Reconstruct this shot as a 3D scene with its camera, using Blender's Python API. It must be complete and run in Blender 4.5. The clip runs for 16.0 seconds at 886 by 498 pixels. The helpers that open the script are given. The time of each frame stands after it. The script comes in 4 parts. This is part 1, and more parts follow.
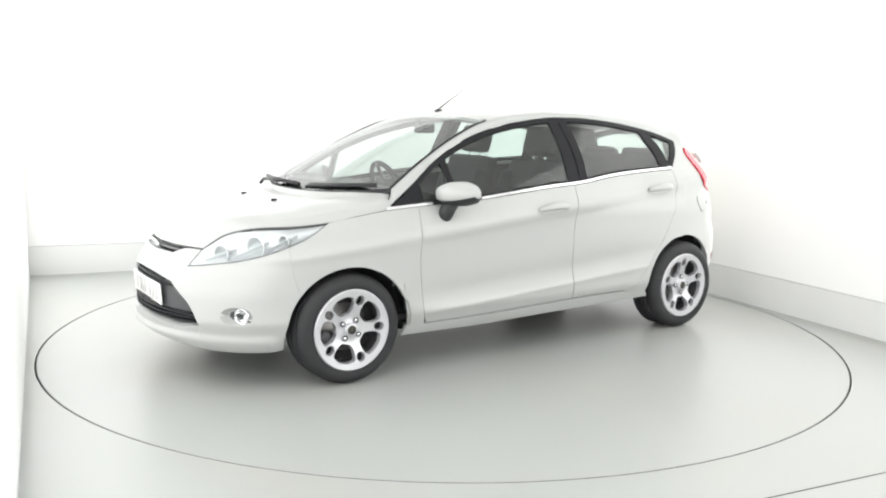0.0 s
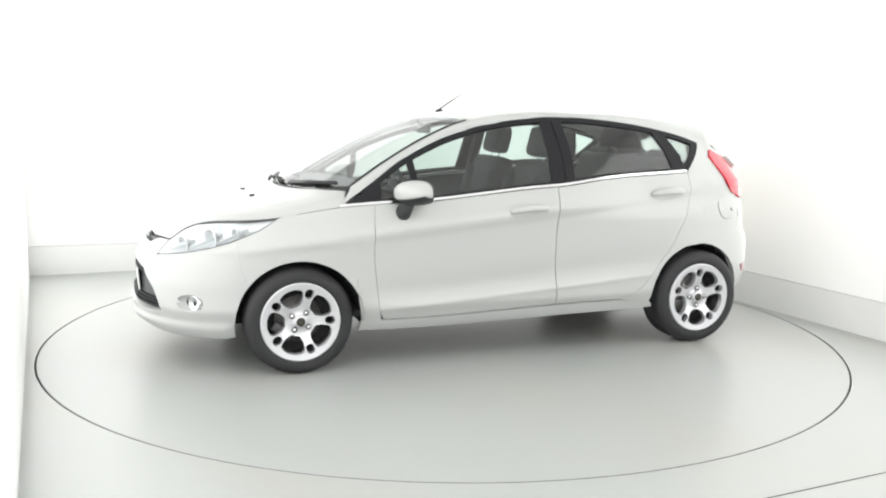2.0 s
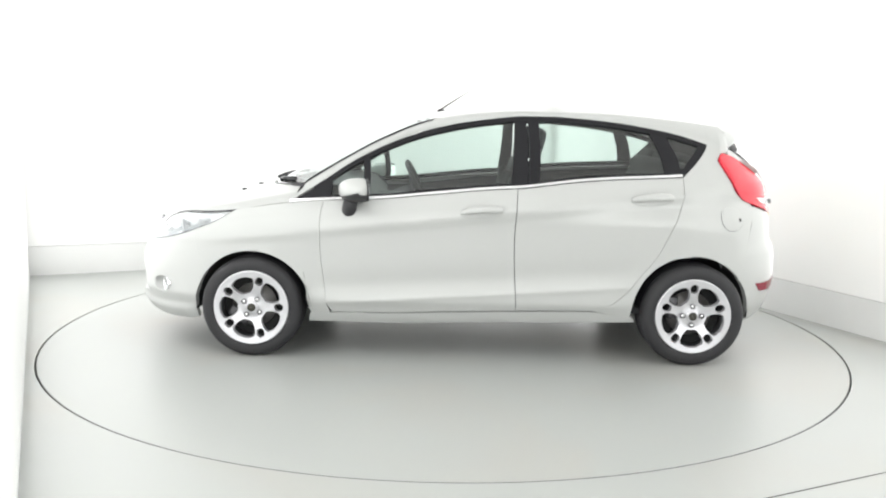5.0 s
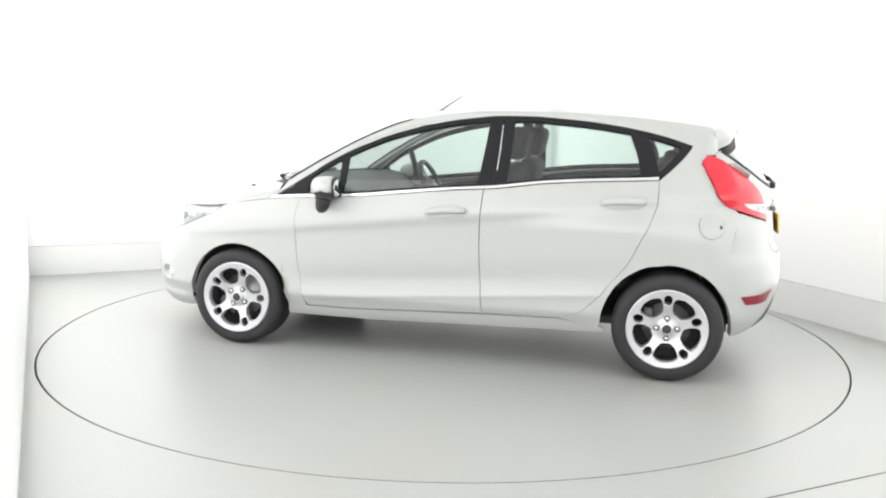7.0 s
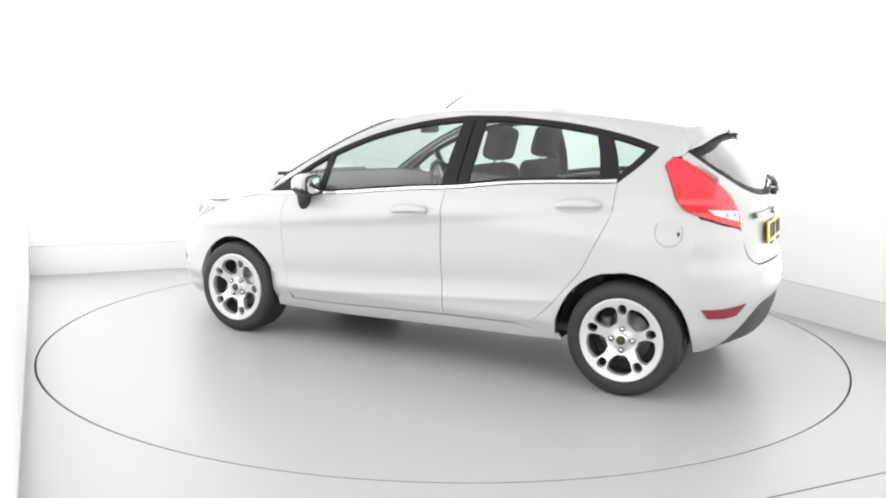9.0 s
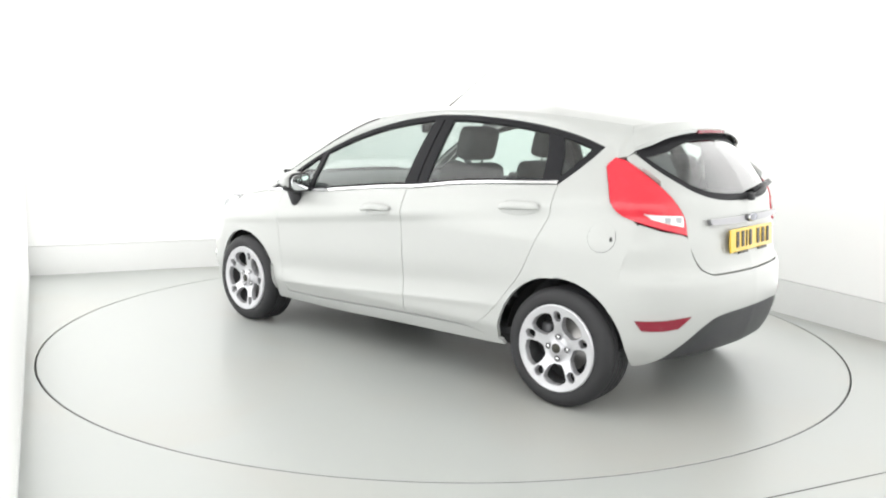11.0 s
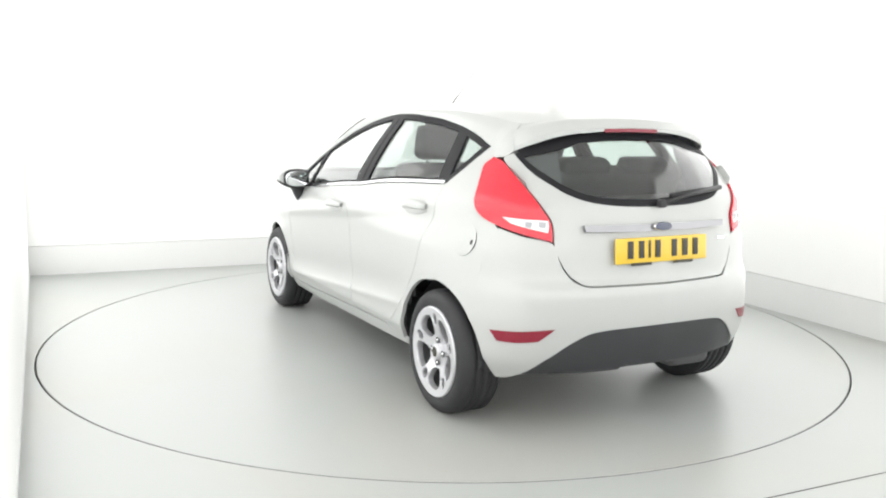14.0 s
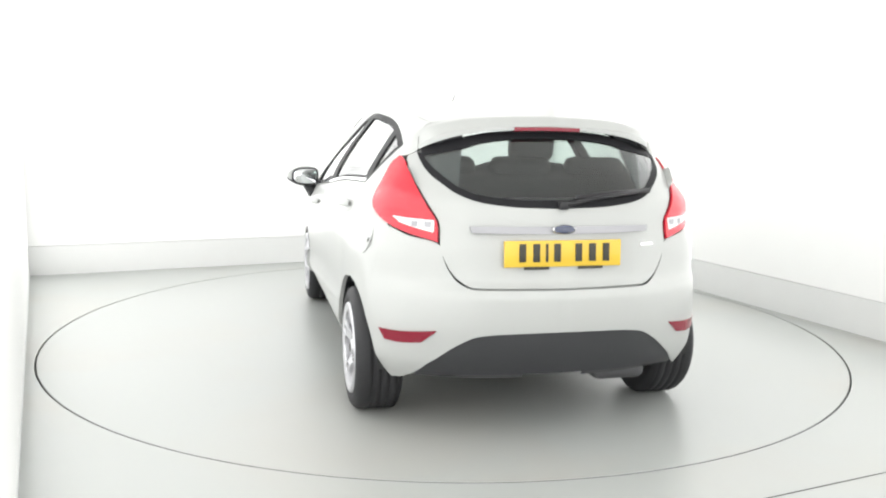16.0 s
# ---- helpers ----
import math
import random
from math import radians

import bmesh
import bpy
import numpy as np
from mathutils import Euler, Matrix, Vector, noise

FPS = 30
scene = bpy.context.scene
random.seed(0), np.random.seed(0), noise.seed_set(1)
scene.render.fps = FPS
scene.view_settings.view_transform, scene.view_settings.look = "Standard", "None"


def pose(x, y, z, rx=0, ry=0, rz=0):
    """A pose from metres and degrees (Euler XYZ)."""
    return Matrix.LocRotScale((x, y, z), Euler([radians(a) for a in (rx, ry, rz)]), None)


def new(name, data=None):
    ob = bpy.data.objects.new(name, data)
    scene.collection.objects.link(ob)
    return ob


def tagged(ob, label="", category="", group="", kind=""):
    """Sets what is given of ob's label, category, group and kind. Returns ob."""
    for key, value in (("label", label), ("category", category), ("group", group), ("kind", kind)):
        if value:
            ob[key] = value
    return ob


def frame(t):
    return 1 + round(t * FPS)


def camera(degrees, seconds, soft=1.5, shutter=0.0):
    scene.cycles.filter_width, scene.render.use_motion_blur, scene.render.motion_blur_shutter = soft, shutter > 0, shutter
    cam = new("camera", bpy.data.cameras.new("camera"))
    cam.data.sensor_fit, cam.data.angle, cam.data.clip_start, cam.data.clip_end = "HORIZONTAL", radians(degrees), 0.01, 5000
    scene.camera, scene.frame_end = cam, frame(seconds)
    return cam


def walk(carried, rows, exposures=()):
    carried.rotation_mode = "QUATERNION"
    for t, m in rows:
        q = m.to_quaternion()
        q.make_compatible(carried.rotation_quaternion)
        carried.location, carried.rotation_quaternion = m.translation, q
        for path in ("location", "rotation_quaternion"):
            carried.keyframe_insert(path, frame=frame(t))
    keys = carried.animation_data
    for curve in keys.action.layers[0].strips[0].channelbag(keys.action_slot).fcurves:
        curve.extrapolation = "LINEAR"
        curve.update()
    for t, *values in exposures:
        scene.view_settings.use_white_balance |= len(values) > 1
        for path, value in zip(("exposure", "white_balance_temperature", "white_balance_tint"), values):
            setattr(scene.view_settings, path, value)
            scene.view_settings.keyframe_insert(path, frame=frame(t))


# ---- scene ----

EYE, TILT, YAW, ROLL = (0.0, -5.458, 1.360), -8.683, -0.073, 1.08
cam = camera(55.254, 16.0, soft=2.1)
VIEW = Matrix.Translation(EYE) @ pose(0, 0, 0, 0, 0, YAW) @ pose(0, 0, 0, 90 + TILT, 0, 0) @ pose(0, 0, 0, 0, 0, ROLL)
walk(cam, [(0, VIEW), (16, VIEW)])

# ---- world and lights ----
# the bay is turned against the line of sight: ALONG runs with the back wall, DEEP into the bay
TURN = 24.2
LEFT, RIGHT, BACK, OPEN, HIGH = -2.475, 2.545, 2.80, -6.0, 3.3
world = bpy.data.worlds.new("world")
scene.world = world
world.use_nodes = True
world.node_tree.nodes["Background"].inputs[0].default_value = (0.9, 0.95, 1.0, 1)
world.node_tree.nodes["Background"].inputs[1].default_value = 0.3
BAY = pose(0, 0, 0, 0, 0, TURN)


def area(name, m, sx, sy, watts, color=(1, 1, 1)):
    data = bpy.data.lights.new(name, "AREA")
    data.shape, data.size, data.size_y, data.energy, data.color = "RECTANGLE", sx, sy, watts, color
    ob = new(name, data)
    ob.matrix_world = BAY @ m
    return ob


area("ceiling_light", pose(0.0, -0.2, HIGH - 0.06), 4.9, 5.5, 32, (1, 1, 0.99))
area("ceiling_light_near", pose(0.0, -4.3, HIGH - 0.06), 4.9, 2.9, 14, (1, 1, 0.99))
# fill panels added flush with the walls, kerb to ceiling, and behind the camera
area("wall_fill_left", pose(-2.473, 0, 0, 0, 0, 1.15) @ pose(0.02, -1.6, 1.60, 0, -90, 0), 2.95, 8.2, 108)
area("wall_fill_right", pose(RIGHT - 0.03, -1.6, 1.68, 0, 90, 0), 2.8, 8.2, 96)
area("wall_fill_back", pose(0, BACK - 0.03, 1.68, -90, 0, 0), 4.9, 2.8, 52)
area("wall_fill_front", pose(0, OPEN + 0.12, 1.8, 87, 0, 0), 4.6, 2.4, 66)
scene.view_settings.exposure = 0.10


# ---- materials ----
def material(name, color, rough=0.5, metal=0.0, coat=0.0, grain=0.0, scale=20.0, bump=0.0, bump_scale=200.0, spec=0.5, detail=6):
    m = bpy.data.materials.new(name)
    m.use_nodes = True
    nt = m.node_tree
    b = nt.nodes["Principled BSDF"]
    b.inputs["Base Color"].default_value = (*color, 1)
    b.inputs["Roughness"].default_value, b.inputs["Metallic"].default_value = rough, metal
    b.inputs["Coat Weight"].default_value, b.inputs["Coat Roughness"].default_value = coat, 0.03
    b.inputs["Specular IOR Level"].default_value = spec
    co = nt.nodes.new("ShaderNodeTexCoord")
    if grain:
        fine, wide = nt.nodes.new("ShaderNodeTexNoise"), nt.nodes.new("ShaderNodeTexNoise")
        fine.inputs["Scale"].default_value, wide.inputs["Scale"].default_value = scale, scale * 0.08
        fine.inputs["Detail"].default_value = detail
        add = nt.nodes.new("ShaderNodeMath")
        nt.links.new(co.outputs["Object"], fine.inputs["Vector"])
        nt.links.new(co.outputs["Object"], wide.inputs["Vector"])
        nt.links.new(fine.outputs["Fac"], add.inputs[0])
        nt.links.new(wide.outputs["Fac"], add.inputs[1])
        ramp = nt.nodes.new("ShaderNodeMapRange")
        ramp.inputs["From Min"].default_value, ramp.inputs["From Max"].default_value = 0.2, 1.8
        ramp.inputs["To Min"].default_value, ramp.inputs["To Max"].default_value = 1 - grain, 1 + grain
        nt.links.new(add.outputs[0], ramp.inputs["Value"])
        mix = nt.nodes.new("ShaderNodeVectorMath")
        mix.operation = "SCALE"
        mix.inputs[0].default_value = color
        nt.links.new(ramp.outputs[0], mix.inputs["Scale"])
        nt.links.new(mix.outputs[0], b.inputs["Base Color"])
        r2 = nt.nodes.new("ShaderNodeMapRange")
        r2.inputs["From Min"].default_value, r2.inputs["From Max"].default_value = 0.2, 1.8
        r2.inputs["To Min"].default_value, r2.inputs["To Max"].default_value = rough * (1 - grain), min(1, rough * (1 + grain))
        nt.links.new(add.outputs[0], r2.inputs["Value"])
        nt.links.new(r2.outputs[0], b.inputs["Roughness"])
    if bump:
        n, bp = nt.nodes.new("ShaderNodeTexNoise"), nt.nodes.new("ShaderNodeBump")
        n.inputs["Scale"].default_value = bump_scale
        bp.inputs["Strength"].default_value, bp.inputs["Distance"].default_value = bump, 0.002
        nt.links.new(co.outputs["Object"], n.inputs["Vector"])
        nt.links.new(n.outputs["Fac"], bp.inputs["Height"])
        nt.links.new(bp.outputs["Normal"], b.inputs["Normal"])
    return m


def glass(name, tint, gloss=0.05, sharp=4.0):
    """A thin pane: it lets tinted light through and mirrors by its angle."""
    m = bpy.data.materials.new(name)
    m.use_nodes = True
    nt = m.node_tree
    nt.nodes.remove(nt.nodes["Principled BSDF"])
    clear, shine, mix = nt.nodes.new("ShaderNodeBsdfTransparent"), nt.nodes.new("ShaderNodeBsdfGlossy"), nt.nodes.new("ShaderNodeMixShader")
    edge, power, fres = nt.nodes.new("ShaderNodeLayerWeight"), nt.nodes.new("ShaderNodeMath"), nt.nodes.new("ShaderNodeMath")
    edge.inputs["Blend"].default_value = 0.5
    power.operation, fres.operation = "POWER", "MULTIPLY_ADD"
    power.inputs[1].default_value = sharp
    fres.inputs[1].default_value, fres.inputs[2].default_value = 1 - gloss, gloss
    nt.links.new(edge.outputs["Facing"], power.inputs[0])
    nt.links.new(power.outputs[0], fres.inputs[0])
    clear.inputs["Color"].default_value = (*tint, 1)
    shine.inputs["Roughness"].default_value = 0.06
    nt.links.new(fres.outputs[0], mix.inputs[0])
    nt.links.new(clear.outputs[0], mix.inputs[1])
    nt.links.new(shine.outputs[0], mix.inputs[2])
    nt.links.new(mix.outputs[0], nt.nodes["Material Output"].inputs["Surface"])
    return m


WALL = material("wall_paint", (0.94, 0.94, 0.93), 0.6, grain=0.01, scale=6)
# grey on the unseen ceiling and front wall to cut bounce and reflections
GREYWALL = material("grey_bounce_cut", (0.52, 0.52, 0.51), 0.6, grain=0.02, scale=6)
KERB = material("kerb_paint", (0.77, 0.775, 0.765), 0.35, grain=0.03, scale=9)
FLOOR = material("floor_paint", (0.360, 0.374, 0.359), 0.36, grain=0.03, scale=1.3, detail=2, spec=0.28)
DISC = material("turntable_paint", (0.360, 0.374, 0.359), 0.36, grain=0.03, scale=1.3, detail=2, spec=0.28)


def stain(mat, tint, amount):
    """Broad warm smudges over a floor paint."""
    nt = mat.node_tree
    b = nt.nodes["Principled BSDF"]
    src = b.inputs["Base Color"].links[0].from_socket
    co, n, ramp, mix = nt.nodes.new("ShaderNodeTexCoord"), nt.nodes.new("ShaderNodeTexNoise"), nt.nodes.new("ShaderNodeMapRange"), nt.nodes.new("ShaderNodeMix")
    n.inputs["Scale"].default_value, n.inputs["Detail"].default_value, n.inputs["Distortion"].default_value = 0.9, 4, 0.6
    ramp.inputs["From Min"].default_value, ramp.inputs["From Max"].default_value, ramp.inputs["To Max"].default_value = 0.48, 0.75, amount
    mix.data_type = "RGBA"
    nt.links.new(co.outputs["Object"], n.inputs["Vector"])
    nt.links.new(n.outputs["Fac"], ramp.inputs["Value"])
    nt.links.new(ramp.outputs[0], mix.inputs[0])
    nt.links.new(src, mix.inputs[6])
    mix.inputs[7].default_value = (*tint, 1)
    nt.links.new(mix.outputs[2], b.inputs["Base Color"])


stain(DISC, (0.37, 0.345, 0.305), 0.55)
stain(FLOOR, (0.37, 0.345, 0.305), 0.5)
GAP = material("dark_gap", (0.02, 0.02, 0.02), 0.8)
PAINT = material("silver_white_paint", (0.435, 0.444, 0.433), 0.33, metal=0.12, coat=0.12, grain=0.015, scale=900, spec=0.2)
BLACK = material("black_plastic", (0.028, 0.028, 0.03), 0.5, grain=0.1, scale=80, spec=0.3)
TRIM = material("gloss_black_trim", (0.018, 0.018, 0.02), 0.5, grain=0.05, scale=60, spec=0.1)
DIFFUSER = material("grey_black_plastic", (0.030, 0.031, 0.034), 0.5, grain=0.12, scale=120, bump=0.1, bump_scale=900)
RUBBER = material("tyre_rubber", (0.018, 0.018, 0.020), 0.7, grain=0.15, scale=70, bump=0.15, bump_scale=300)
ALLOY = material("alloy_silver", (0.58, 0.58, 0.60), 0.32, metal=0.55, grain=0.02, scale=300)
DARKMETAL = material("dark_metal", (0.10, 0.10, 0.105), 0.5, metal=0.4, grain=0.2, scale=50)
DISCMETAL = material("brake_steel", (0.40, 0.39, 0.38), 0.35, metal=0.9, grain=0.1, scale=80)
CHROME = material("chrome", (0.80, 0.80, 0.81), 0.12, metal=1.0, grain=0.01)
SATIN = material("satin_strip", (0.27, 0.27, 0.28), 0.32, metal=1.0, grain=0.02)
RED = material("red_lens", (0.58, 0.014, 0.032), 0.22, coat=0.25, grain=0.06, scale=40)
DARKRED = material("dark_red_lens", (0.20, 0.008, 0.024), 0.2, coat=0.15, grain=0.06, scale=40)
LAMPIN = material("lamp_reflector", (0.62, 0.63, 0.64), 0.34, metal=0.5, grain=0.05, scale=60)
FABRIC = material("seat_fabric", (0.026, 0.027, 0.029), 0.85, grain=0.2, scale=120, bump=0.2, bump_scale=700)
DASH = material("dash_plastic", (0.06, 0.062, 0.065), 0.6, grain=0.1, scale=90, bump=0.1, bump_scale=800)
LINER = material("headliner_cloth", (0.30, 0.30, 0.29), 0.9, grain=0.05, scale=80)
YELLOW = material("yellow_plate", (0.66, 0.44, 0.03), 0.35, coat=0.3, grain=0.02, scale=30)
WHITE = material("white_plate", (0.78, 0.78, 0.76), 0.35, coat=0.3, grain=0.02, scale=30)
# black signs painted grey, as strong light washes them out
GREYINK = material("overexposed_plate_ink", (0.42, 0.42, 0.41), 0.5)
INK = material("plate_ink", (0.03, 0.028, 0.02), 0.5)
BADGE = material("dark_blue_enamel", (0.02, 0.03, 0.075), 0.15, coat=0.6)
CLEAR = glass("clear_lens", (0.93, 0.95, 0.95))
GLASS = glass("window_glass", (0.72, 0.80, 0.77), 0.075)
TAILGLASS = glass("tailgate_glass", (0.72, 0.79, 0.76), 0.08, 3.0)
SCREEN = glass("windscreen_glass", (0.82, 0.88, 0.86), 0.24, 14.0)
MIRROR = material("mirror_silver", (0.75, 0.77, 0.78), 0.04, metal=1.0)


# ---- mesh helpers ----
def part(name, bm, mat, parent=None, label="", smooth=True):
    me = bpy.data.meshes.new(name)
    for f in bm.faces:
        f.smooth = smooth
    bm.to_mesh(me)
    bm.free()
    me.materials.append(mat)
    ob = new(name, me)
    if parent:
        ob.parent = parent
    return tagged(ob, label)


def box_bm(cx, cy, cz, sx, sy, sz, bevel=0.0, m=None, bm=None, segments=2):
    own = bmesh.new()
    bmesh.ops.create_cube(own, size=1, matrix=Matrix.Translation((cx, cy, cz)) @ Matrix.Diagonal((sx, sy, sz, 1)))
    if bevel:
        bmesh.ops.bevel(own, geom=own.edges[:] + own.verts[:], offset=bevel, segments=segments, affect="EDGES", profile=0.6)
    if m is not None:
        bmesh.ops.transform(own, matrix=m, verts=own.verts)
    if bm is None:
        return own
    tmp = bpy.data.meshes.new("tmp")
    own.to_mesh(tmp)
    own.free()
    bm.from_mesh(tmp)
    bpy.data.meshes.remove(tmp)
    return bm


def lathe(profile, n, bm=None, axis="Y", at=(0, 0, 0), close=False):
    """A body turned round an axis; profile: rows of radius and place along the axis."""
    bm = bm or bmesh.new()
    rings = []
    for r, h in profile:
        ring = []
        for i in range(n):
            a = 2 * math.pi * i / n
            c, s = r * math.cos(a), r * math.sin(a)
            p = (c, h, s) if axis == "Y" else ((c, s, h) if axis == "Z" else (h, c, s))
            ring.append(bm.verts.new(Vector(at) + Vector(p)))
        rings.append(ring)
    pairs = list(zip(rings, rings[1:])) + ([(rings[-1], rings[0])] if close else [])
    for a, b in pairs:
        for i in range(n):
            bm.faces.new((a[i], a[(i + 1) % n], b[(i + 1) % n], b[i]))
    return bm


def cap(bm, r, h, n, at=(0, 0, 0)):
    vs = [bm.verts.new(Vector(at) + Vector((r * math.cos(2 * math.pi * i / n), h, r * math.sin(2 * math.pi * i / n)))) for i in range(n)]
    bm.faces.new(vs)
    return bm


def tube(points, radius, n=8, bm=None, taper=1.0):
    bm = bm or bmesh.new()
    pts = [Vector(p) for p in points]
    rings = []
    for i, p in enumerate(pts):
        d = (pts[min(i + 1, len(pts) - 1)] - pts[max(i - 1, 0)]).normalized()
        side = d.cross(Vector((0, 0, 1)))
        side = side.normalized() if side.length > 1e-4 else Vector((1, 0, 0))
        up = side.cross(d)
        r = radius * (1 + (taper - 1) * i / (len(pts) - 1))
        rings.append([bm.verts.new(p + (side * math.cos(2 * math.pi * k / n) + up * math.sin(2 * math.pi * k / n)) * r) for k in range(n)])
    for a, b in zip(rings, rings[1:]):
        for k in range(n):
            bm.faces.new((a[k], a[(k + 1) % n], b[(k + 1) % n], b[k]))
    bm.faces.new(rings[0][::-1])
    bm.faces.new(rings[-1])
    return bm


def along(points, n, curved=True):
    """n + 1 points at even steps along a line through some points."""
    p = np.array(points, float)
    if len(p) == 2:
        return p[0] + (p[1] - p[0]) * np.linspace(0, 1, n + 1)[:, None]
    u = np.concatenate([[0], np.cumsum(np.linalg.norm(np.diff(p, axis=0), axis=1))])
    want = np.linspace(0, u[-1], n + 1)
    if curved:
        return np.stack([pchip(u, p[:, k])(want) for k in range(p.shape[1])], -1)
    return np.stack([np.interp(want, u, p[:, k]) for k in range(p.shape[1])], -1)


def coons(bottom, top, first, last, nu, nv):
    """A net between four lines; bottom and top run the same way, first and last from bottom to top."""
    b, t = along(bottom, nu), along(top, nu)
    f, l = along(first, nv), along(last, nv)
    u, v = np.linspace(0, 1, nu + 1)[:, None, None], np.linspace(0, 1, nv + 1)[None, :, None]
    net = (1 - v) * b[:, None] + v * t[:, None] + (1 - u) * f[None] + u * l[None]
    net -= (1 - u) * (1 - v) * b[0] + u * (1 - v) * b[-1] + (1 - u) * v * t[0] + u * v * t[-1]
    return net


def coons_raw(b, t, f, l):
    """The same from lines that are already stepped alike."""
    u, v = np.linspace(0, 1, len(b))[:, None, None], np.linspace(0, 1, len(f))[None, :, None]
    net = (1 - v) * b[:, None] + v * t[:, None] + (1 - u) * f[None] + u * l[None]
    return net - ((1 - u) * (1 - v) * b[0] + u * (1 - v) * b[-1] + (1 - u) * v * t[0] + u * v * t[-1])


def mesh_of(nets, gap=0.0013, depth=0.018, both=False, flip=1):
    """Nets of points joined into one sheet with its edges drawn in and folded back."""
    bm = bmesh.new()
    for net in nets:
        for sign in ((1, -1) if both else (flip,)):
            vs = [[bm.verts.new((p[0], p[1] * sign, p[2])) for p in row] for row in net]
            for i in range(len(vs) - 1):
                for j in range(len(vs[0]) - 1):
                    q = (vs[i][j], vs[i + 1][j], vs[i + 1][j + 1], vs[i][j + 1])
                    bm.faces.new(q if sign > 0 else q[::-1])
    bmesh.ops.remove_doubles(bm, verts=bm.verts, dist=0.0012)
    bmesh.ops.dissolve_degenerate(bm, edges=bm.edges, dist=0.0004)
    bmesh.ops.recalc_face_normals(bm, faces=bm.faces)
    bm.normal_update()
    mid, out = Vector((-0.1, 0, 0.55)), 0.0
    for f in bm.faces:
        out += f.normal.dot(f.calc_center_median() - mid) * f.calc_area()
    if out < 0:
        bmesh.ops.reverse_faces(bm, faces=bm.faces)
        bm.normal_update()
    if depth:
        edge = [e for e in bm.edges if e.is_boundary]
        verts = {v for e in edge for v in e.verts}
        move = {}
        for v in verts:
            d = sum((f.calc_center_median() for f in v.link_faces), Vector()) / len(v.link_faces) - v.co
            d -= v.normal * d.dot(v.normal)
            move[v] = d.normalized() * gap if d.length > 1e-6 else Vector()
        for v, d in move.items():
            v.co += d
        back = {v: v.normal.copy() for v in verts}
        made = bmesh.ops.extrude_edge_only(bm, edges=edge)["geom"]
        for v in (g for g in made if isinstance(g, bmesh.types.BMVert)):
            src = next((e.other_vert(v) for e in v.link_edges if e.other_vert(v) in back), None)
            if src:
                v.co -= back[src] * depth
        for e in edge:
            e.smooth = False
    return bm


def side(points):
    """Places on the flank from x and height to way round and height."""
    return [(float(s_of(x, z)), z) for x, z in points]


def on_skin(bottom, top, first, last, nu, nv, out=0.0):
    net = coons(bottom, top, first, last, nu, nv)
    return skin(net[..., 0], net[..., 1], out)


def through_keys(keys, ts):
    """A line through keys, by their number."""
    k = np.array(keys, float)
    return np.stack([pchip(range(len(k)), k[:, i])(ts) for i in range(k.shape[1])], -1)


def skin_line(points, n, out=0.0):
    p = along(points, n)
    return skin(p[:, 0], p[:, 1], out)


def arc(cx, cz, r, a0, a1, n=24):
    return [(cx + r * math.cos(math.radians(a0 + (a1 - a0) * i / n)), cz + r * math.sin(math.radians(a0 + (a1 - a0) * i / n))) for i in range(n + 1)]


# ---- car body surface ----
def pchip(xs, ys):
    """A smooth curve through points that never overshoots them."""
    x, y = np.array(xs, float), np.array(ys, float)
    h, d = np.diff(x), np.diff(y) / np.diff(x)
    m = np.zeros(len(x))
    m[0], m[-1] = d[0], d[-1]
    for i in range(1, len(x) - 1):
        if d[i - 1] * d[i] > 0:
            a, b = 2 * h[i] + h[i - 1], h[i] + 2 * h[i - 1]
            m[i] = (a + b) / (a / d[i - 1] + b / d[i])

    def f(v):
        v = np.clip(np.asarray(v, float), x[0], x[-1])
        i = np.clip(np.searchsorted(x, v) - 1, 0, len(h) - 1)
        t = (v - x[i]) / h[i]
        return (y[i] * (1 + 2 * t) * (1 - t) ** 2 + m[i] * h[i] * t * (1 - t) ** 2
                + y[i + 1] * t * t * (3 - 2 * t) + m[i + 1] * h[i] * t * t * (t - 1))
    return f


# plan of the body at one height: share of the length and of the half width, by the way round from the middle
PLAN_S = (-2.45, -2.27, -2.11, -1.90, -1.76, -1.63, -1.49, -1.22, -0.95, 0, 0.60, 1.03, 1.33, 1.54, 1.70, 1.85, 2.02, 2.21, 2.38, 2.55)
PLAN_X = pchip(PLAN_S, (-1, -0.995, -0.985, -0.955, -0.915, -0.865, -0.795, -0.655, -0.51, 0, 0.293, 0.50, 0.65, 0.75, 0.82, 0.88, 0.935, 0.975, 0.995, 1))
PLAN_Y = pchip(PLAN_S, (0, 0.21, 0.40, 0.62, 0.79, 0.885, 0.945, 0.985, 1, 1, 1, 0.995, 0.965, 0.925, 0.865, 0.76, 0.59, 0.38, 0.19, 0))
FRONT = pchip((0.14, 0.18, 0.22, 0.28, 0.36, 0.46, 0.57, 0.66, 0.72, 0.80, 0.90, 1.0, 1.2, 1.45),
              (1.95, 2.01, 2.05, 2.08, 2.095, 2.095, 2.06, 2.00, 1.95, 1.88, 1.74, 1.55, 1.35, 1.15))
REAR = pchip((0.18, 0.24, 0.32, 0.42, 0.52, 0.62, 0.665, 0.69, 0.75, 0.85, 0.95, 1.02, 1.1, 1.2, 1.3, 1.4),
             (1.72, 1.78, 1.83, 1.86, 1.872, 1.868, 1.855, 1.835, 1.825, 1.815, 1.80, 1.785, 1.74, 1.668, 1.568, 1.48))
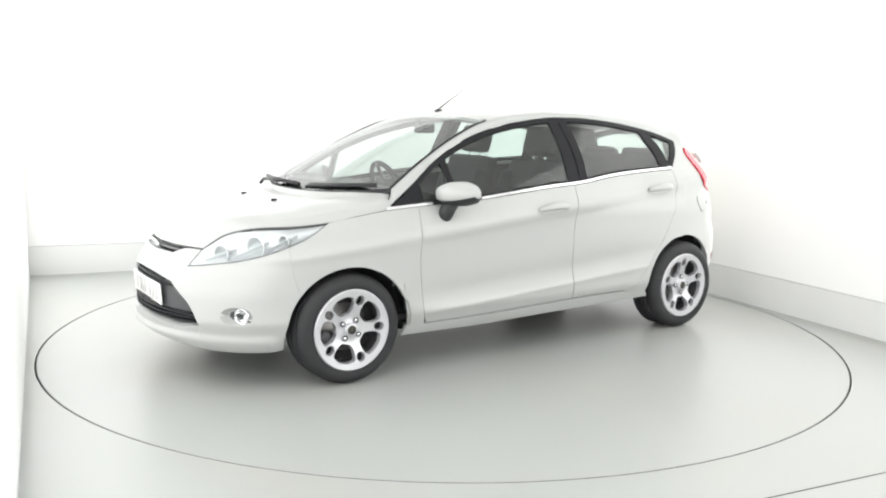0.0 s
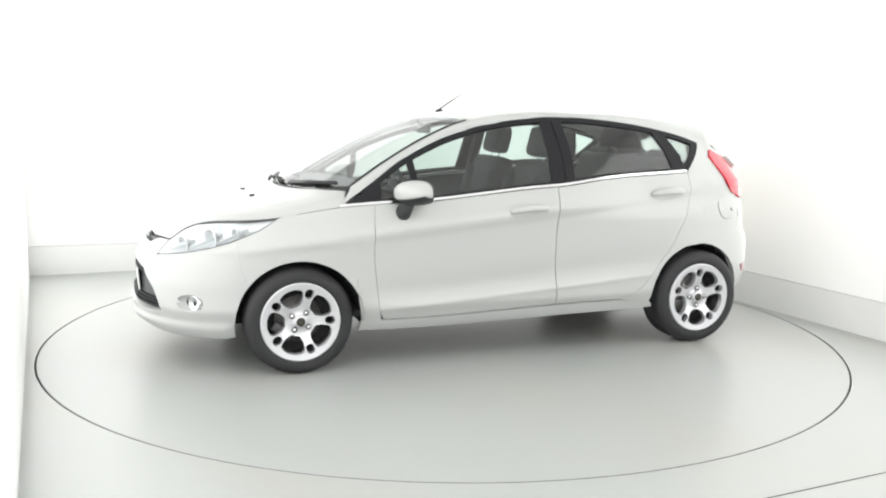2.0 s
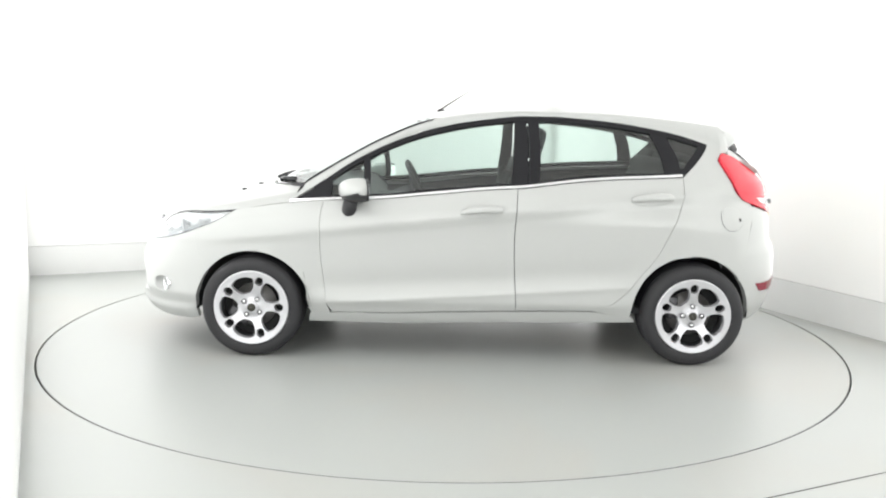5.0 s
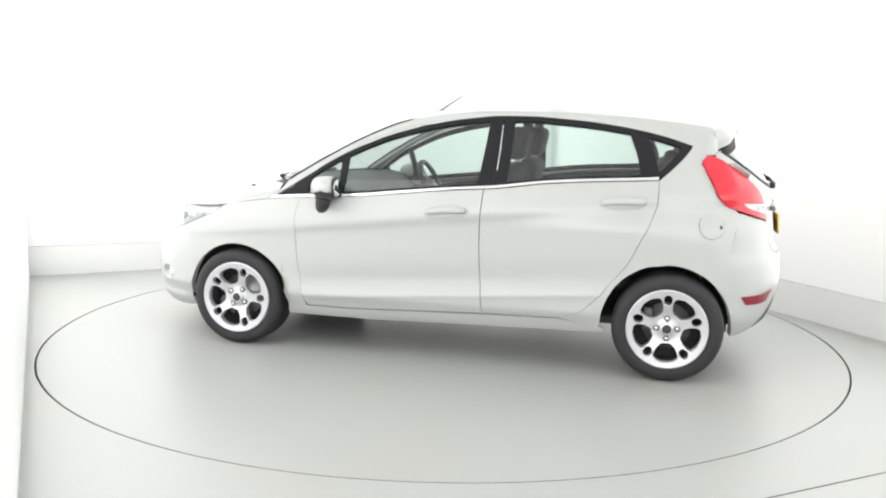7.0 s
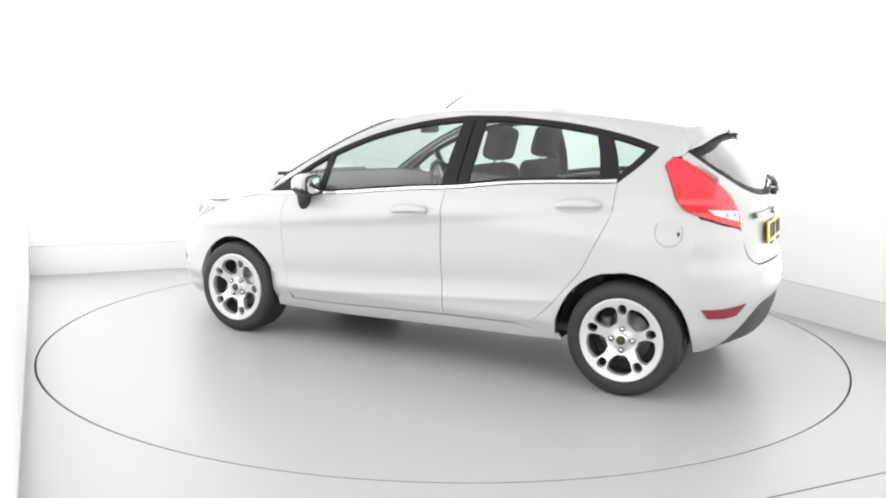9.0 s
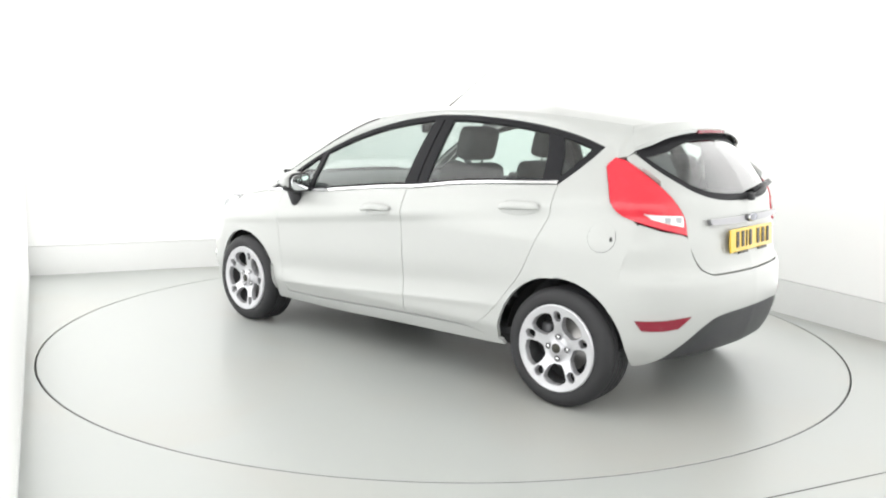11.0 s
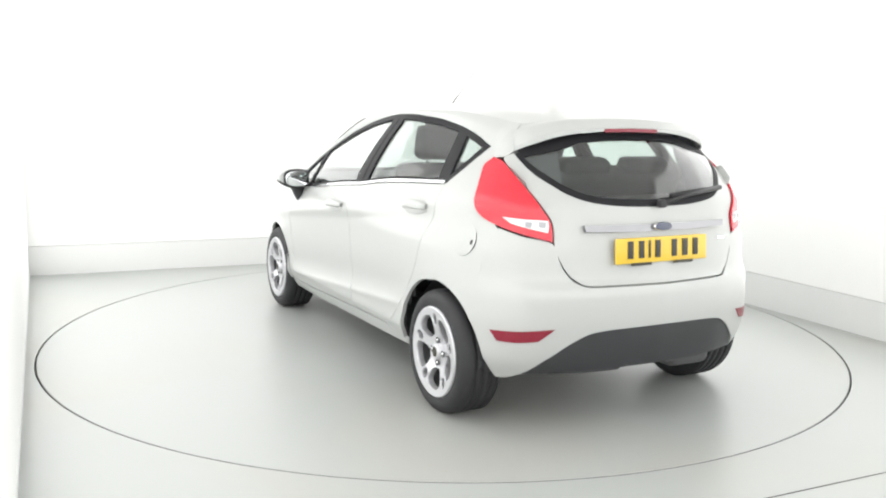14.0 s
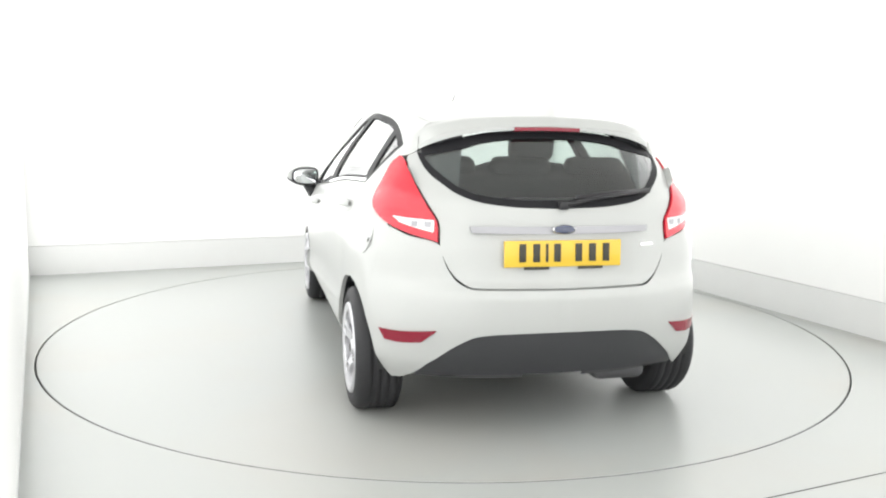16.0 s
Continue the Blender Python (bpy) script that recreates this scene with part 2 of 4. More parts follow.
WIDE = pchip((-0.75, -0.66, -0.60, -0.54, -0.49, -0.44, -0.38, -0.2, -0.06, -0.012, 0.02, 0.10, 0.16, 0.2, 0.35, 0.46, 0.55),
             (0.70, 0.755, 0.795, 0.82, 0.838, 0.836, 0.835, 0.840, 0.850, 0.861, 0.8575, 0.825, 0.797, 0.780, 0.690, 0.605, 0.535))


CREASE = 0.004   # height of the handle-level crease over the shoulder line


def skin(s, z, out=0.0):
    """The point of the left flank at the way s round the plan and the height z, moved out by some metres."""
    s, z = np.asarray(s, float), np.asarray(z, float)

    def at(s, z):
        x = PLAN_X(s) * np.where(s > 0, FRONT(z), REAR(z))
        k = np.clip((z - 0.33) / 0.32, 0, 1)
        dz = z - (0.842 - 0.1034 * np.clip(x, -1.5, 1.5) * k * k * (3 - 2 * k))
        w = WIDE(dz)
        up = np.clip(dz, 0, None)
        door = np.exp(-(x / 0.95) ** 6)
        w = w + door * (0.010 * np.exp(-np.abs(z - 0.386 + 0.072 * x) / 0.022) - 0.006 * np.exp(-((z - 0.48 + 0.072 * x) / 0.06) ** 2))
        w = w + 0.0035 * np.clip((0.9 - x) / 0.4, 0, 1) * np.clip((x + 1.5) / 0.3, 0, 1) * np.exp(-np.abs(dz - CREASE) / 0.018)
        w = w - 0.25 * up * np.clip(-x - 0.6, 0, None) - 0.12 * np.clip(dz - 0.1, 0, None) * np.clip(x, 0, None)
        tuck = np.clip((-x - 0.2) / 0.8, 0, 1)
        rise = np.clip((z - 0.79) / 0.16, 0, 1)
        w = w - 0.058 * tuck * tuck * (3 - 2 * tuck) * rise * rise * (3 - 2 * rise)
        return np.stack([x, w * PLAN_Y(s), z + 0 * s], -1)
    p = at(s, z)
    if np.any(out):
        a, b = at(s + 0.004, z) - at(s - 0.004, z), at(s, z + 0.004) - at(s, z - 0.004)
        n = np.cross(b, a)
        n /= np.linalg.norm(n, axis=-1, keepdims=True) + 1e-12
        n *= np.where((n[..., 1:2] + np.abs(0 * n[..., :1])) < -1e-6, -1, 1)
        p = p + n * (np.asarray(out, float)[..., None] if np.ndim(out) else out)
    return p


def s_of(x, z):
    """The way round the plan at which the flank lies at x."""
    f = np.where(np.asarray(x) > 0, FRONT(z), REAR(z))
    grid = np.linspace(-2.45, 2.55, 1001)
    return np.interp(np.asarray(x) / f, PLAN_X(grid), grid)


# ---- the bay ----
def slab(name, u0, u1, v0, v1, z0, z1, mat, label, category, kind="structure", bevel=0.0):
    ob = part(name, box_bm((u0 + u1) / 2, (v0 + v1) / 2, (z0 + z1) / 2, u1 - u0, v1 - v0, z1 - z0, bevel), mat, label=label, smooth=False)
    ob.matrix_world = BAY
    return tagged(ob, category=category, kind=kind)


RING, RING_AT = 2.456, (0.020, 0.032)


def floor_sheet():
    """The fixed floor round the turntable, with a round opening."""
    bm, n = bmesh.new(), 256
    hole = [bm.verts.new((RING * math.cos(2 * math.pi * i / n), RING * math.sin(2 * math.pi * i / n), 0)) for i in range(n)]
    deep = [bm.verts.new((v.co.x, v.co.y, -0.12)) for v in hole]
    rim = []
    for v in hole:
        a = math.atan2(v.co.y, v.co.x)
        k = min((RIGHT + 0.1 if math.cos(a) > 0 else LEFT - 0.1) / math.cos(a) if abs(math.cos(a)) > 1e-6 else 99,
                (BACK + 0.1 if math.sin(a) > 0 else 2.80) / abs(math.sin(a)) if abs(math.sin(a)) > 1e-6 else 99)
        rim.append(bm.verts.new((k * math.cos(a), k * math.sin(a), 0)))
    for i in range(n):
        j = (i + 1) % n
        bm.faces.new((hole[i], rim[i], rim[j], hole[j]))
        bm.faces.new((deep[i], hole[i], hole[j], deep[j]))
    ob = part("floor", bm, FLOOR, label="grey gloss-painted concrete floor round the turntable", smooth=False)
    ob.matrix_world = Matrix.Translation((*RING_AT, 0)) @ BAY
    return tagged(ob, category="floor", kind="structure")


floor_sheet()
slab("floor_outer", LEFT - 0.1, RIGHT + 0.1, OPEN, -2.786, -0.1, 0.0, FLOOR, "grey gloss-painted concrete floor before the bay", "floor")
slab("floor_pit", LEFT - 0.1, RIGHT + 0.1, -(BACK + 0.1), BACK + 0.1, -0.30, -0.13, GAP, "dark pit under the turntable", "floor")
T, H = 0.15, HIGH
slab("wall_back", LEFT - T, RIGHT + T, BACK, BACK + T, 0.25, H, WALL, "bright white painted back wall of the studio", "wall")
LEAN = BAY @ pose(-2.473, 0, 0, 0, 0, 1.15)   # the left wall stands a little askew
slab("wall_left", -T, 0, OPEN, BACK + 0.1, 0.062, H, WALL, "bright white painted side wall of the studio", "wall").matrix_world = LEAN
slab("wall_right", RIGHT, RIGHT + T, OPEN, BACK, 0.25, H, WALL, "bright white painted side wall of the studio", "wall")
slab("wall_front", LEFT - T, RIGHT + T, OPEN - T, OPEN, -0.1, H, GREYWALL, "plain unseen wall closing the studio, grey to darken reflections in the glass", "wall")
slab("ceiling", LEFT - T, RIGHT + T, OPEN - T, BACK + T, H, H + 0.1, GREYWALL, "plain unseen studio ceiling, grey to dim its bounce on the car roof", "ceiling")
# low kerb along the foot of the walls
slab("kerb_back", LEFT - 0.055, RIGHT + T, BACK - 0.004, BACK + T, -0.05, 0.246, KERB, "low pale grey kerb along the foot of the wall", "kerb", bevel=0.004)
slab("baseboard", -T, 0.004, OPEN, BACK - 0.01, -0.05, 0.06, KERB, "narrow pale grey skirting along the wall", "skirting", bevel=0.003).matrix_world = LEAN
slab("kerb_right", RIGHT - 0.004, RIGHT + T, OPEN, BACK - 0.006, -0.05, 0.246, KERB, "low pale grey kerb along the foot of the wall", "kerb", bevel=0.004)


def make_turntable():
    bm, n = bmesh.new(), 256
    rows = [(0.0, 0.0), (0.6, 0.0), (1.2, 0.0), (1.8, 0.0), (RING - 0.013, 0.0), (RING - 0.010, -0.003), (RING - 0.010, -0.10)]
    lathe(rows[1:], n, bm, axis="Z")
    cap_vs = [v for v in bm.verts if abs(math.hypot(v.co.x, v.co.y) - 0.6) < 1e-4]
    bm.faces.new(cap_vs)
    bmesh.ops.recalc_face_normals(bm, faces=bm.faces)
    ob = part("turntable", bm, DISC, label="large round grey gloss-painted turntable flush with the floor", smooth=False)
    part("edge_band", lathe([(RING - 0.0105, -0.002), (RING - 0.008, -0.004), (RING - 0.008, -0.06)], n, axis="Z"), DARKMETAL, ob, "dark steel edge band")
    return tagged(ob, category="turntable")


turntable = make_turntable()


# ---- the car ----
FA, RA = (1.243, 0.275, 0.338), (-1.235, 0.293, 0.338)   # wheel arches: middle and radius
DOOR_LOW = [(0.79, 0.272), (0.52, 0.274), (0.2, 0.285), (-0.249, 0.302), (-0.45, 0.307), (-0.677, 0.310)]
GAP_FRONT = [(0.79, 0.272), (0.816, 0.318), (0.835, 0.462), (0.853, 0.651), (0.853, 0.807), (0.838, 0.903)]
GAP_MID = [(-0.249, 0.302), (-0.232, 0.622), (-0.236, 0.85), (-0.243, 0.990)]
GAP_KEYS = [(-0.677, 0.310), (-0.775, 0.344), (-0.871, 0.427), (-0.95, 0.525), (-1.027, 0.624), (-1.085, 0.74), (-1.136, 0.853), (-1.168, 0.966), (-1.168, 1.065)]
GAP_REAR = [tuple(p) for p in through_keys(GAP_KEYS, np.linspace(0, 8, 49))]
BELT = pchip((-1.36, -1.165, -1.10, -0.75, -0.587, -0.265, -0.104, 0.213, 0.526, 0.836, 1.04), (1.085, 1.066, 1.062, 1.044, 1.032, 0.993, 0.982, 0.950, 0.918, 0.902, 0.886))
DLO = pchip((-1.338, -1.165, -0.96, -0.789, -0.621, -0.453, -0.288, -0.124, 0.039, 0.2, 0.361, 0.521, 0.68, 0.839, 1.042),
            (1.244, 1.297, 1.338, 1.362, 1.377, 1.387, 1.387, 1.373, 1.350, 1.316, 1.270, 1.204, 1.122, 1.015, 0.887))
LAMP_OUT = [(-1.655, 0.914), (-1.570, 0.946), (-1.522, 1.026), (-1.517, 1.150), (-1.578, 1.199)]
LAMP_LOW = [(-1.893, 0.853), (-1.765, 0.886), (-1.655, 0.914)]
LAMP_FRONT = [(-1.893, 0.853), (-1.868, 0.958), (-1.775, 1.078), (-1.658, 1.167)]
LAMP_CAP = [(-1.658, 1.167), (-1.62, 1.188), (-1.578, 1.199)]
EDGE = [(0.95, 0.695, 0.995), (0.754, 0.645, 1.118), (0.503, 0.598, 1.255), (0.26, 0.562, 1.352), (0.05, 0.545, 1.392), (-0.3, 0.532, 1.418),
        (-0.6, 0.528, 1.416), (-0.9, 0.518, 1.402), (-1.2, 0.503, 1.374), (-1.42, 0.487, 1.348)]
EDGE_F = [pchip([-e[0] for e in EDGE], [e[k] for e in EDGE]) for k in range(3)]


def edge_line(x0, x1, n):
    xs = np.linspace(x0, x1, n + 1)
    return np.stack([f(-xs) for f in EDGE_F], -1)


def belt_line(x0, x1, lift=0.0, n=16):
    return side([(x, float(BELT(x)) + lift) for x in np.linspace(x0, x1, n + 1)])


def dlo_line(x0, x1, drop=0.0, n=20):
    return side([(x, float(DLO(x)) - drop) for x in np.linspace(x0, x1, n + 1)])


car = tagged(new("car"), "silver-white five-door hatchback with alloy wheels on the turntable", "car")


def both_sides(name, nets_of, mat, parent=None, label="", **kw):
    """A part for each flank; nets_of gives its nets for the left one."""
    out = []
    for flip in (1, -1):
        up = parent[0 if flip > 0 else 1] if isinstance(parent, (list, tuple)) else (parent or car)
        out.append(part(name, mesh_of(nets_of, flip=flip, **kw), mat, up, label))
    return out


# -- flank panels
arch_f = side(arc(*FA, 38, 184, 30))
SEAM = [arch_f[0]] + side([(1.55, 0.60), (1.56, 0.727)])
fender = on_skin(arch_f + side([(0.86, 0.262), (0.80, 0.264)]),
                 side([(1.56, 0.727), (1.451, 0.775), (1.342, 0.836), (1.201, 0.861), (1.011, 0.888), (0.838, 0.903)]),
                 SEAM, side([(0.80, 0.264)] + GAP_FRONT[1:]), 48, 22)
both_sides("front_fender", [fender], PAINT, gap=0.0006)
front_door = both_sides("front_door", [on_skin(side(DOOR_LOW[:4]), belt_line(0.838, -0.243), side(GAP_FRONT), side(GAP_MID), 28, 72)], PAINT, gap=0.0021)
rear_door = both_sides("rear_door", [on_skin(side(DOOR_LOW[3:]), belt_line(-0.243, -1.165), side(GAP_MID), side(GAP_REAR), 28, 72)], PAINT, gap=0.0021)
arch_r = side(arc(*RA, -6, 139, 30))
def arch_at(deg):
    return arc(*RA, deg, deg, 1)[0]


q_arch = [(-0.80, 0.285), (-0.885, 0.266), arch_at(14), arch_at(36), arch_at(56), arch_at(73), arch_at(89), (-1.262, 0.93), (-1.332, float(DLO(-1.332)) + 0.001)]
ts = np.linspace(0, 8, 49)
ga, gb = np.array(side(through_keys(GAP_KEYS, ts))), np.array(side(through_keys(q_arch, ts)))
w = np.linspace(0, 1, 13)[None, :, None]
net = ga[:, None] * (1 - w) + gb[:, None] * w
front_part = skin(net[..., 0], net[..., 1])
q_top = along([tuple(gb[-1]), ((gb[-1][0] - 1.578) / 2, 1.226), (-1.578, 1.199)], 24)
net = coons_raw(along(side(arc(*RA, 89, 139, 24)), 24), q_top, gb[36:], along([arch_r[-1], (-1.585, 0.72), (-1.655, 0.914)] + LAMP_OUT[1:], 12))
rear_part = skin(net[..., 0], net[..., 1])
sill = on_skin(side([(0.925, 0.208), (0.5, 0.206), (-0.1, 0.222), (-0.8, 0.24), (-0.925, 0.245)]),
               side([(0.915, 0.260), (0.80, 0.263), (0.52, 0.265), (0.2, 0.276), (-0.249, 0.293), (-0.677, 0.302), (-0.80, 0.2848), (-0.91, 0.2705)]),
               side([(0.925, 0.208), (0.915, 0.262)]), side([(-0.925, 0.245), (-0.91, 0.27)]), 40, 6)
both_sides("sill", [sill], PAINT, gap=0.0003)
both_sides("belt_strip", [on_skin(belt_line(1.03, -1.165, 0.001, 30), belt_line(1.03, -1.165, 0.015, 30), belt_line(1.03, 1.03, 0, 1)[:1] + belt_line(1.03, 1.03, 0.015, 1)[:1],
           belt_line(-1.165, -1.165, 0.0, 1)[:1] + belt_line(-1.165, -1.165, 0.015, 1)[:1], 40, 2, 0.006)], CHROME, label="bright chrome strip under the side windows")

# -- window surrounds and panes of the flanks
W = 0.025
top_frame = on_skin(dlo_line(0.90, -1.332, W, 40), dlo_line(0.90, -1.332, 0.0, 40), dlo_line(0.90, 0.9, W, 1)[:1] + dlo_line(0.90, 0.9, 0, 1)[:1],
                    dlo_line(-1.332, -1.332, W, 1)[:1] + dlo_line(-1.332, -1.332, 0, 1)[:1], 60, 3, -0.002)


def pillar(x0b, x1b, x0t, x1t, out=-0.003):
    b0, b1 = (x0b, float(BELT(x0b)) + 0.012), (x1b, float(BELT(x1b)) + 0.012)
    t0, t1 = (x0t, float(DLO(x0t)) - 0.005), (x1t, float(DLO(x1t)) - 0.005)
    return on_skin(side([b0, b1]), side([t0, t1]), side([b0, t0]), side([b1, t1]), 6, 16, out)


both_sides("window_frame", [top_frame], TRIM, front_door, "gloss black window surround", gap=0, depth=0.022)
both_sides("door_pillar", [pillar(-0.20, -0.292, -0.225, -0.295)], TRIM, front_door, "gloss black door pillar", depth=0.022)
both_sides("door_pillar", [pillar(-0.300, -0.362, -0.302, -0.366)], TRIM, rear_door, "gloss black door pillar", depth=0.022)
both_sides("window_bar", [pillar(0.632, 0.592, 0.632, 0.592)], TRIM, front_door, "gloss black window bar", depth=0.022)
both_sides("rear_window_bar", [pillar(-1.070, -1.168, -0.992, -1.085)], TRIM, rear_door, "gloss black window bar", depth=0.022)
sail = on_skin(side([(1.03, 0.899), (0.80, 0.915)]), side([(0.98, 0.922), (0.80, 1.03)]), side([(1.03, 0.899), (0.98, 0.922)]), side([(0.80, 0.915), (0.80, 1.03)]), 8, 6, -0.003)
both_sides("sail_trim", [sail], TRIM, front_door, "gloss black corner trim", depth=0.02)
tip_frame = on_skin(side([(-1.170, 1.069), (-1.120, 1.066)]), side([(-1.331, 1.2445), (-1.271, 1.238)]), side([(-1.170, 1.069), (-1.331, 1.2445)]), side([(-1.120, 1.066), (-1.271, 1.238)]), 4, 12, -0.003)
both_sides("corner_frame", [tip_frame], TRIM, rear_door, "gloss black window corner", gap=0, depth=0.02)
sill_f = on_skin(belt_line(0.92, -0.25, 0.013, 24), belt_line(0.92, -0.25, 0.030, 24), belt_line(0.92, 0.92, 0.013, 1)[:1] + belt_line(0.92, 0.92, 0.030, 1)[:1],
                 belt_line(-0.25, -0.25, 0.013, 1)[:1] + belt_line(-0.25, -0.25, 0.030, 1)[:1], 30, 2, -0.003)
sill_r = on_skin(belt_line(-0.25, -1.165, 0.013, 24), belt_line(-0.25, -1.165, 0.030, 24), belt_line(-0.25, -0.25, 0.013, 1)[:1] + belt_line(-0.25, -0.25, 0.030, 1)[:1],
                 belt_line(-1.165, -1.165, 0.013, 1)[:1] + belt_line(-1.165, -1.165, 0.030, 1)[:1], 30, 2, -0.003)
both_sides("window_seal", [sill_f], TRIM, front_door, "black rubber window seal", gap=0, depth=0.02)
both_sides("window_seal", [sill_r], TRIM, rear_door, "black rubber window seal", gap=0, depth=0.02)


def pane(xs_low, xs_top, nu=18, nv=12, drop=W - 0.006):
    low = [(x, float(BELT(x)) + 0.010) for x in np.linspace(*xs_low, 9)]
    top = [(x, float(DLO(x)) - drop) for x in np.linspace(*xs_top, 13)]
    return on_skin(side(low), side(top), side([low[0], top[0]]), side([low[-1], top[-1]]), nu, nv, -0.010)


for name, net, up in (("front_window", pane((0.60, -0.205), (0.60, -0.23)), front_door), ("rear_window", pane((-0.358, -1.082), (-0.36, -1.002)), rear_door),
                      ("sail_window", pane((0.86, 0.63), (0.84, 0.63), 8, 6), front_door), ("quarter_window", pane((-1.155, -1.225), (-1.072, -1.318), 8, 8), rear_door)):
    for ob in both_sides(name, [net], GLASS, up, "lightly tinted window glass", gap=0, depth=0):
        ob.visible_shadow = False

# -- pillars and roof edge in body colour, from the window line to the roof
n = 60
xs = np.linspace(0.95, -1.332, n + 1)
lower = skin_line(dlo_line(0.95, -1.332, -0.001, n), n)
upper = edge_line(0.95, -1.31, n)
mid = (lower + upper) / 2 + np.array([0, 0.008, 0.008])
rail = np.stack([lower, (lower * 0.65 + upper * 0.35) + [0, 0.006, 0.004], mid, (lower * 0.3 + upper * 0.7) + [0, 0.005, 0.006], upper], 1)
corner = skin_line([(-1.578, 1.199), (-1.628, 1.2025), (-1.692, 1.227)], 6)
upper_c = edge_line(-1.31, -1.42, 30)
c_low = np.concatenate([rear_part[:, -1], corner[1:]])
c_low[0], upper_c[0] = rail[-1][0], rail[-1][-1]
out_c = np.stack([corner[-1] + (upper_c[-1] - corner[-1]) * t + np.array([0, 0.02, 0.018]) * 4 * t * (1 - t) for t in np.linspace(0, 1, 5)])
cpillar = coons_raw(c_low, upper_c, rail[-1], out_c)
foot = coons(skin_line(dlo_line(1.045, 0.95, -0.001, 6), 6), along([(0.987, 0.743, 0.919), (0.965, 0.715, 0.965), (0.95, 0.695, 0.995)], 6),
             along([skin_line(dlo_line(1.045, 0.95, -0.001, 6), 6)[0], (0.987, 0.743, 0.919)], 4), rail[0], 6, 4)
both_sides("body_side", [foot, rail, cpillar, front_part, rear_part], PAINT, gap=0.0009, depth=0.02)
HEAD_X = 0.24
e0, e1 = edge_line(HEAD_X, -1.42, 40), edge_line(HEAD_X, -1.42, 40) * [1, -1, 1]
HEADER = [tuple(e0[0]), (0.290, 0.33, 1.381), (0.318, 0, 1.389), (0.290, -0.33, 1.381), tuple(e1[0])]


def roof_net(lift=0.0, inset=1.0):
    back = [(-1.42, 0.487, 1.348), (-1.48, 0.26, 1.378), (-1.50, 0, 1.385), (-1.48, -0.26, 1.378), (-1.42, -0.487, 1.348)]
    net = coons(along(HEADER, 28), along(back, 28), e0, e1, 28, 40)
    v = np.linspace(-1, 1, 29)[:, None]
    u = np.linspace(0, 1, 41)[None, :]
    net[..., 2] += 0.012 * (1 - v ** 2) * np.sin(np.pi * u) + lift
    net[..., 1] *= inset
    return net


part("roof", mesh_of([roof_net()], gap=0.001), PAINT, car)
for flip in (1, -1):
    pil = coons([(-1.29, 0.655, 0.98), (-1.45, 0.63, 0.99), (-1.64, 0.56, 1.00), (-1.69, 0.43, 1.00)], [(-1.29, 0.495, 1.335), (-1.40, 0.465, 1.33), (-1.46, 0.46, 1.315), (-1.495, 0.36, 1.30)],
                [(-1.29, 0.655, 0.98), (-1.29, 0.495, 1.335)], [(-1.69, 0.43, 1.00), (-1.495, 0.36, 1.30)], 14, 8)
    part("pillar_lining", mesh_of([pil], flip=flip, gap=0, depth=0.012), DASH, car, "dark grey rear pillar lining")
part("headliner", mesh_of([roof_net(-0.03, 0.98)], gap=0, depth=0), LINER, car, "pale cloth headliner")

# -- bonnet, windscreen, cowl
h_left = np.concatenate([skin_line([(2.108, 0.70), (2.024, 0.773), (1.857, 0.812), (1.657, 0.823), (1.498, 0.838), (1.365, 0.863), (1.181, 0.892)], 22),
                         np.array([(0.985, 0.745, 0.918)])])
h_front = skin_line([(2.55, 0.695), (2.35, 0.698), (2.108, 0.70)], 12)[::-1]
h_front = np.concatenate([h_front, h_front[::-1][1:] * [1, -1, 1]])
h_half = [(0.985, 0.745, 0.918), (0.962, 0.712, 0.968), (1.084, 0.590, 0.970), (1.183, 0.405, 0.961), (1.240, 0.20, 0.957)]
h_back = h_half + [(1.256, 0, 0.956)] + [(x, -y, z) for x, y, z in h_half[::-1]]
bonnet = coons(along(h_front, 32), along(h_back, 32), along(h_left, 26), along(h_left * [1, -1, 1], 26), 32, 26)
v, u = np.linspace(-1, 1, 33)[:, None], np.linspace(0, 1, 27)[None, :]
bonnet[..., 2] += 0.022 * np.sin(np.pi * u) ** 0.8 * (1 - v ** 4) + 0.006 * np.exp(-((np.abs(v) - 0.62) / 0.10) ** 2) * np.sin(np.pi * u)
part("bonnet", mesh_of([bonnet], gap=0.0015, depth=0.03), PAINT, car)
JET_Z = float(min((tuple(p) for p in bonnet.reshape(-1, 3)), key=lambda p: math.hypot(p[0] - 1.42, p[1] - 0.23))[2])
for sy in (0.23, -0.23):
    part("washer_jet", box_bm(1.42, sy, JET_Z + 0.003, 0.03, 0.022, 0.012, 0.004), BLACK, car, "small black washer jet")
base = [(0.95, 0.695, 0.995), (1.075, 0.58, 0.978), (1.17, 0.40, 0.966), (1.24, 0, 0.960), (1.17, -0.40, 0.966), (1.075, -0.58, 0.978), (0.95, -0.695, 0.995)]
head = [(x, y, z - 0.001) for x, y, z in HEADER]
screen = coons(along(base, 28), along(head, 28), edge_line(0.95, HEAD_X, 24), edge_line(0.95, HEAD_X, 24) * [1, -1, 1], 28, 24)
sc = part("windscreen", mesh_of([screen], gap=0, depth=0), SCREEN, car, "clear windscreen glass")
sc.visible_shadow = False
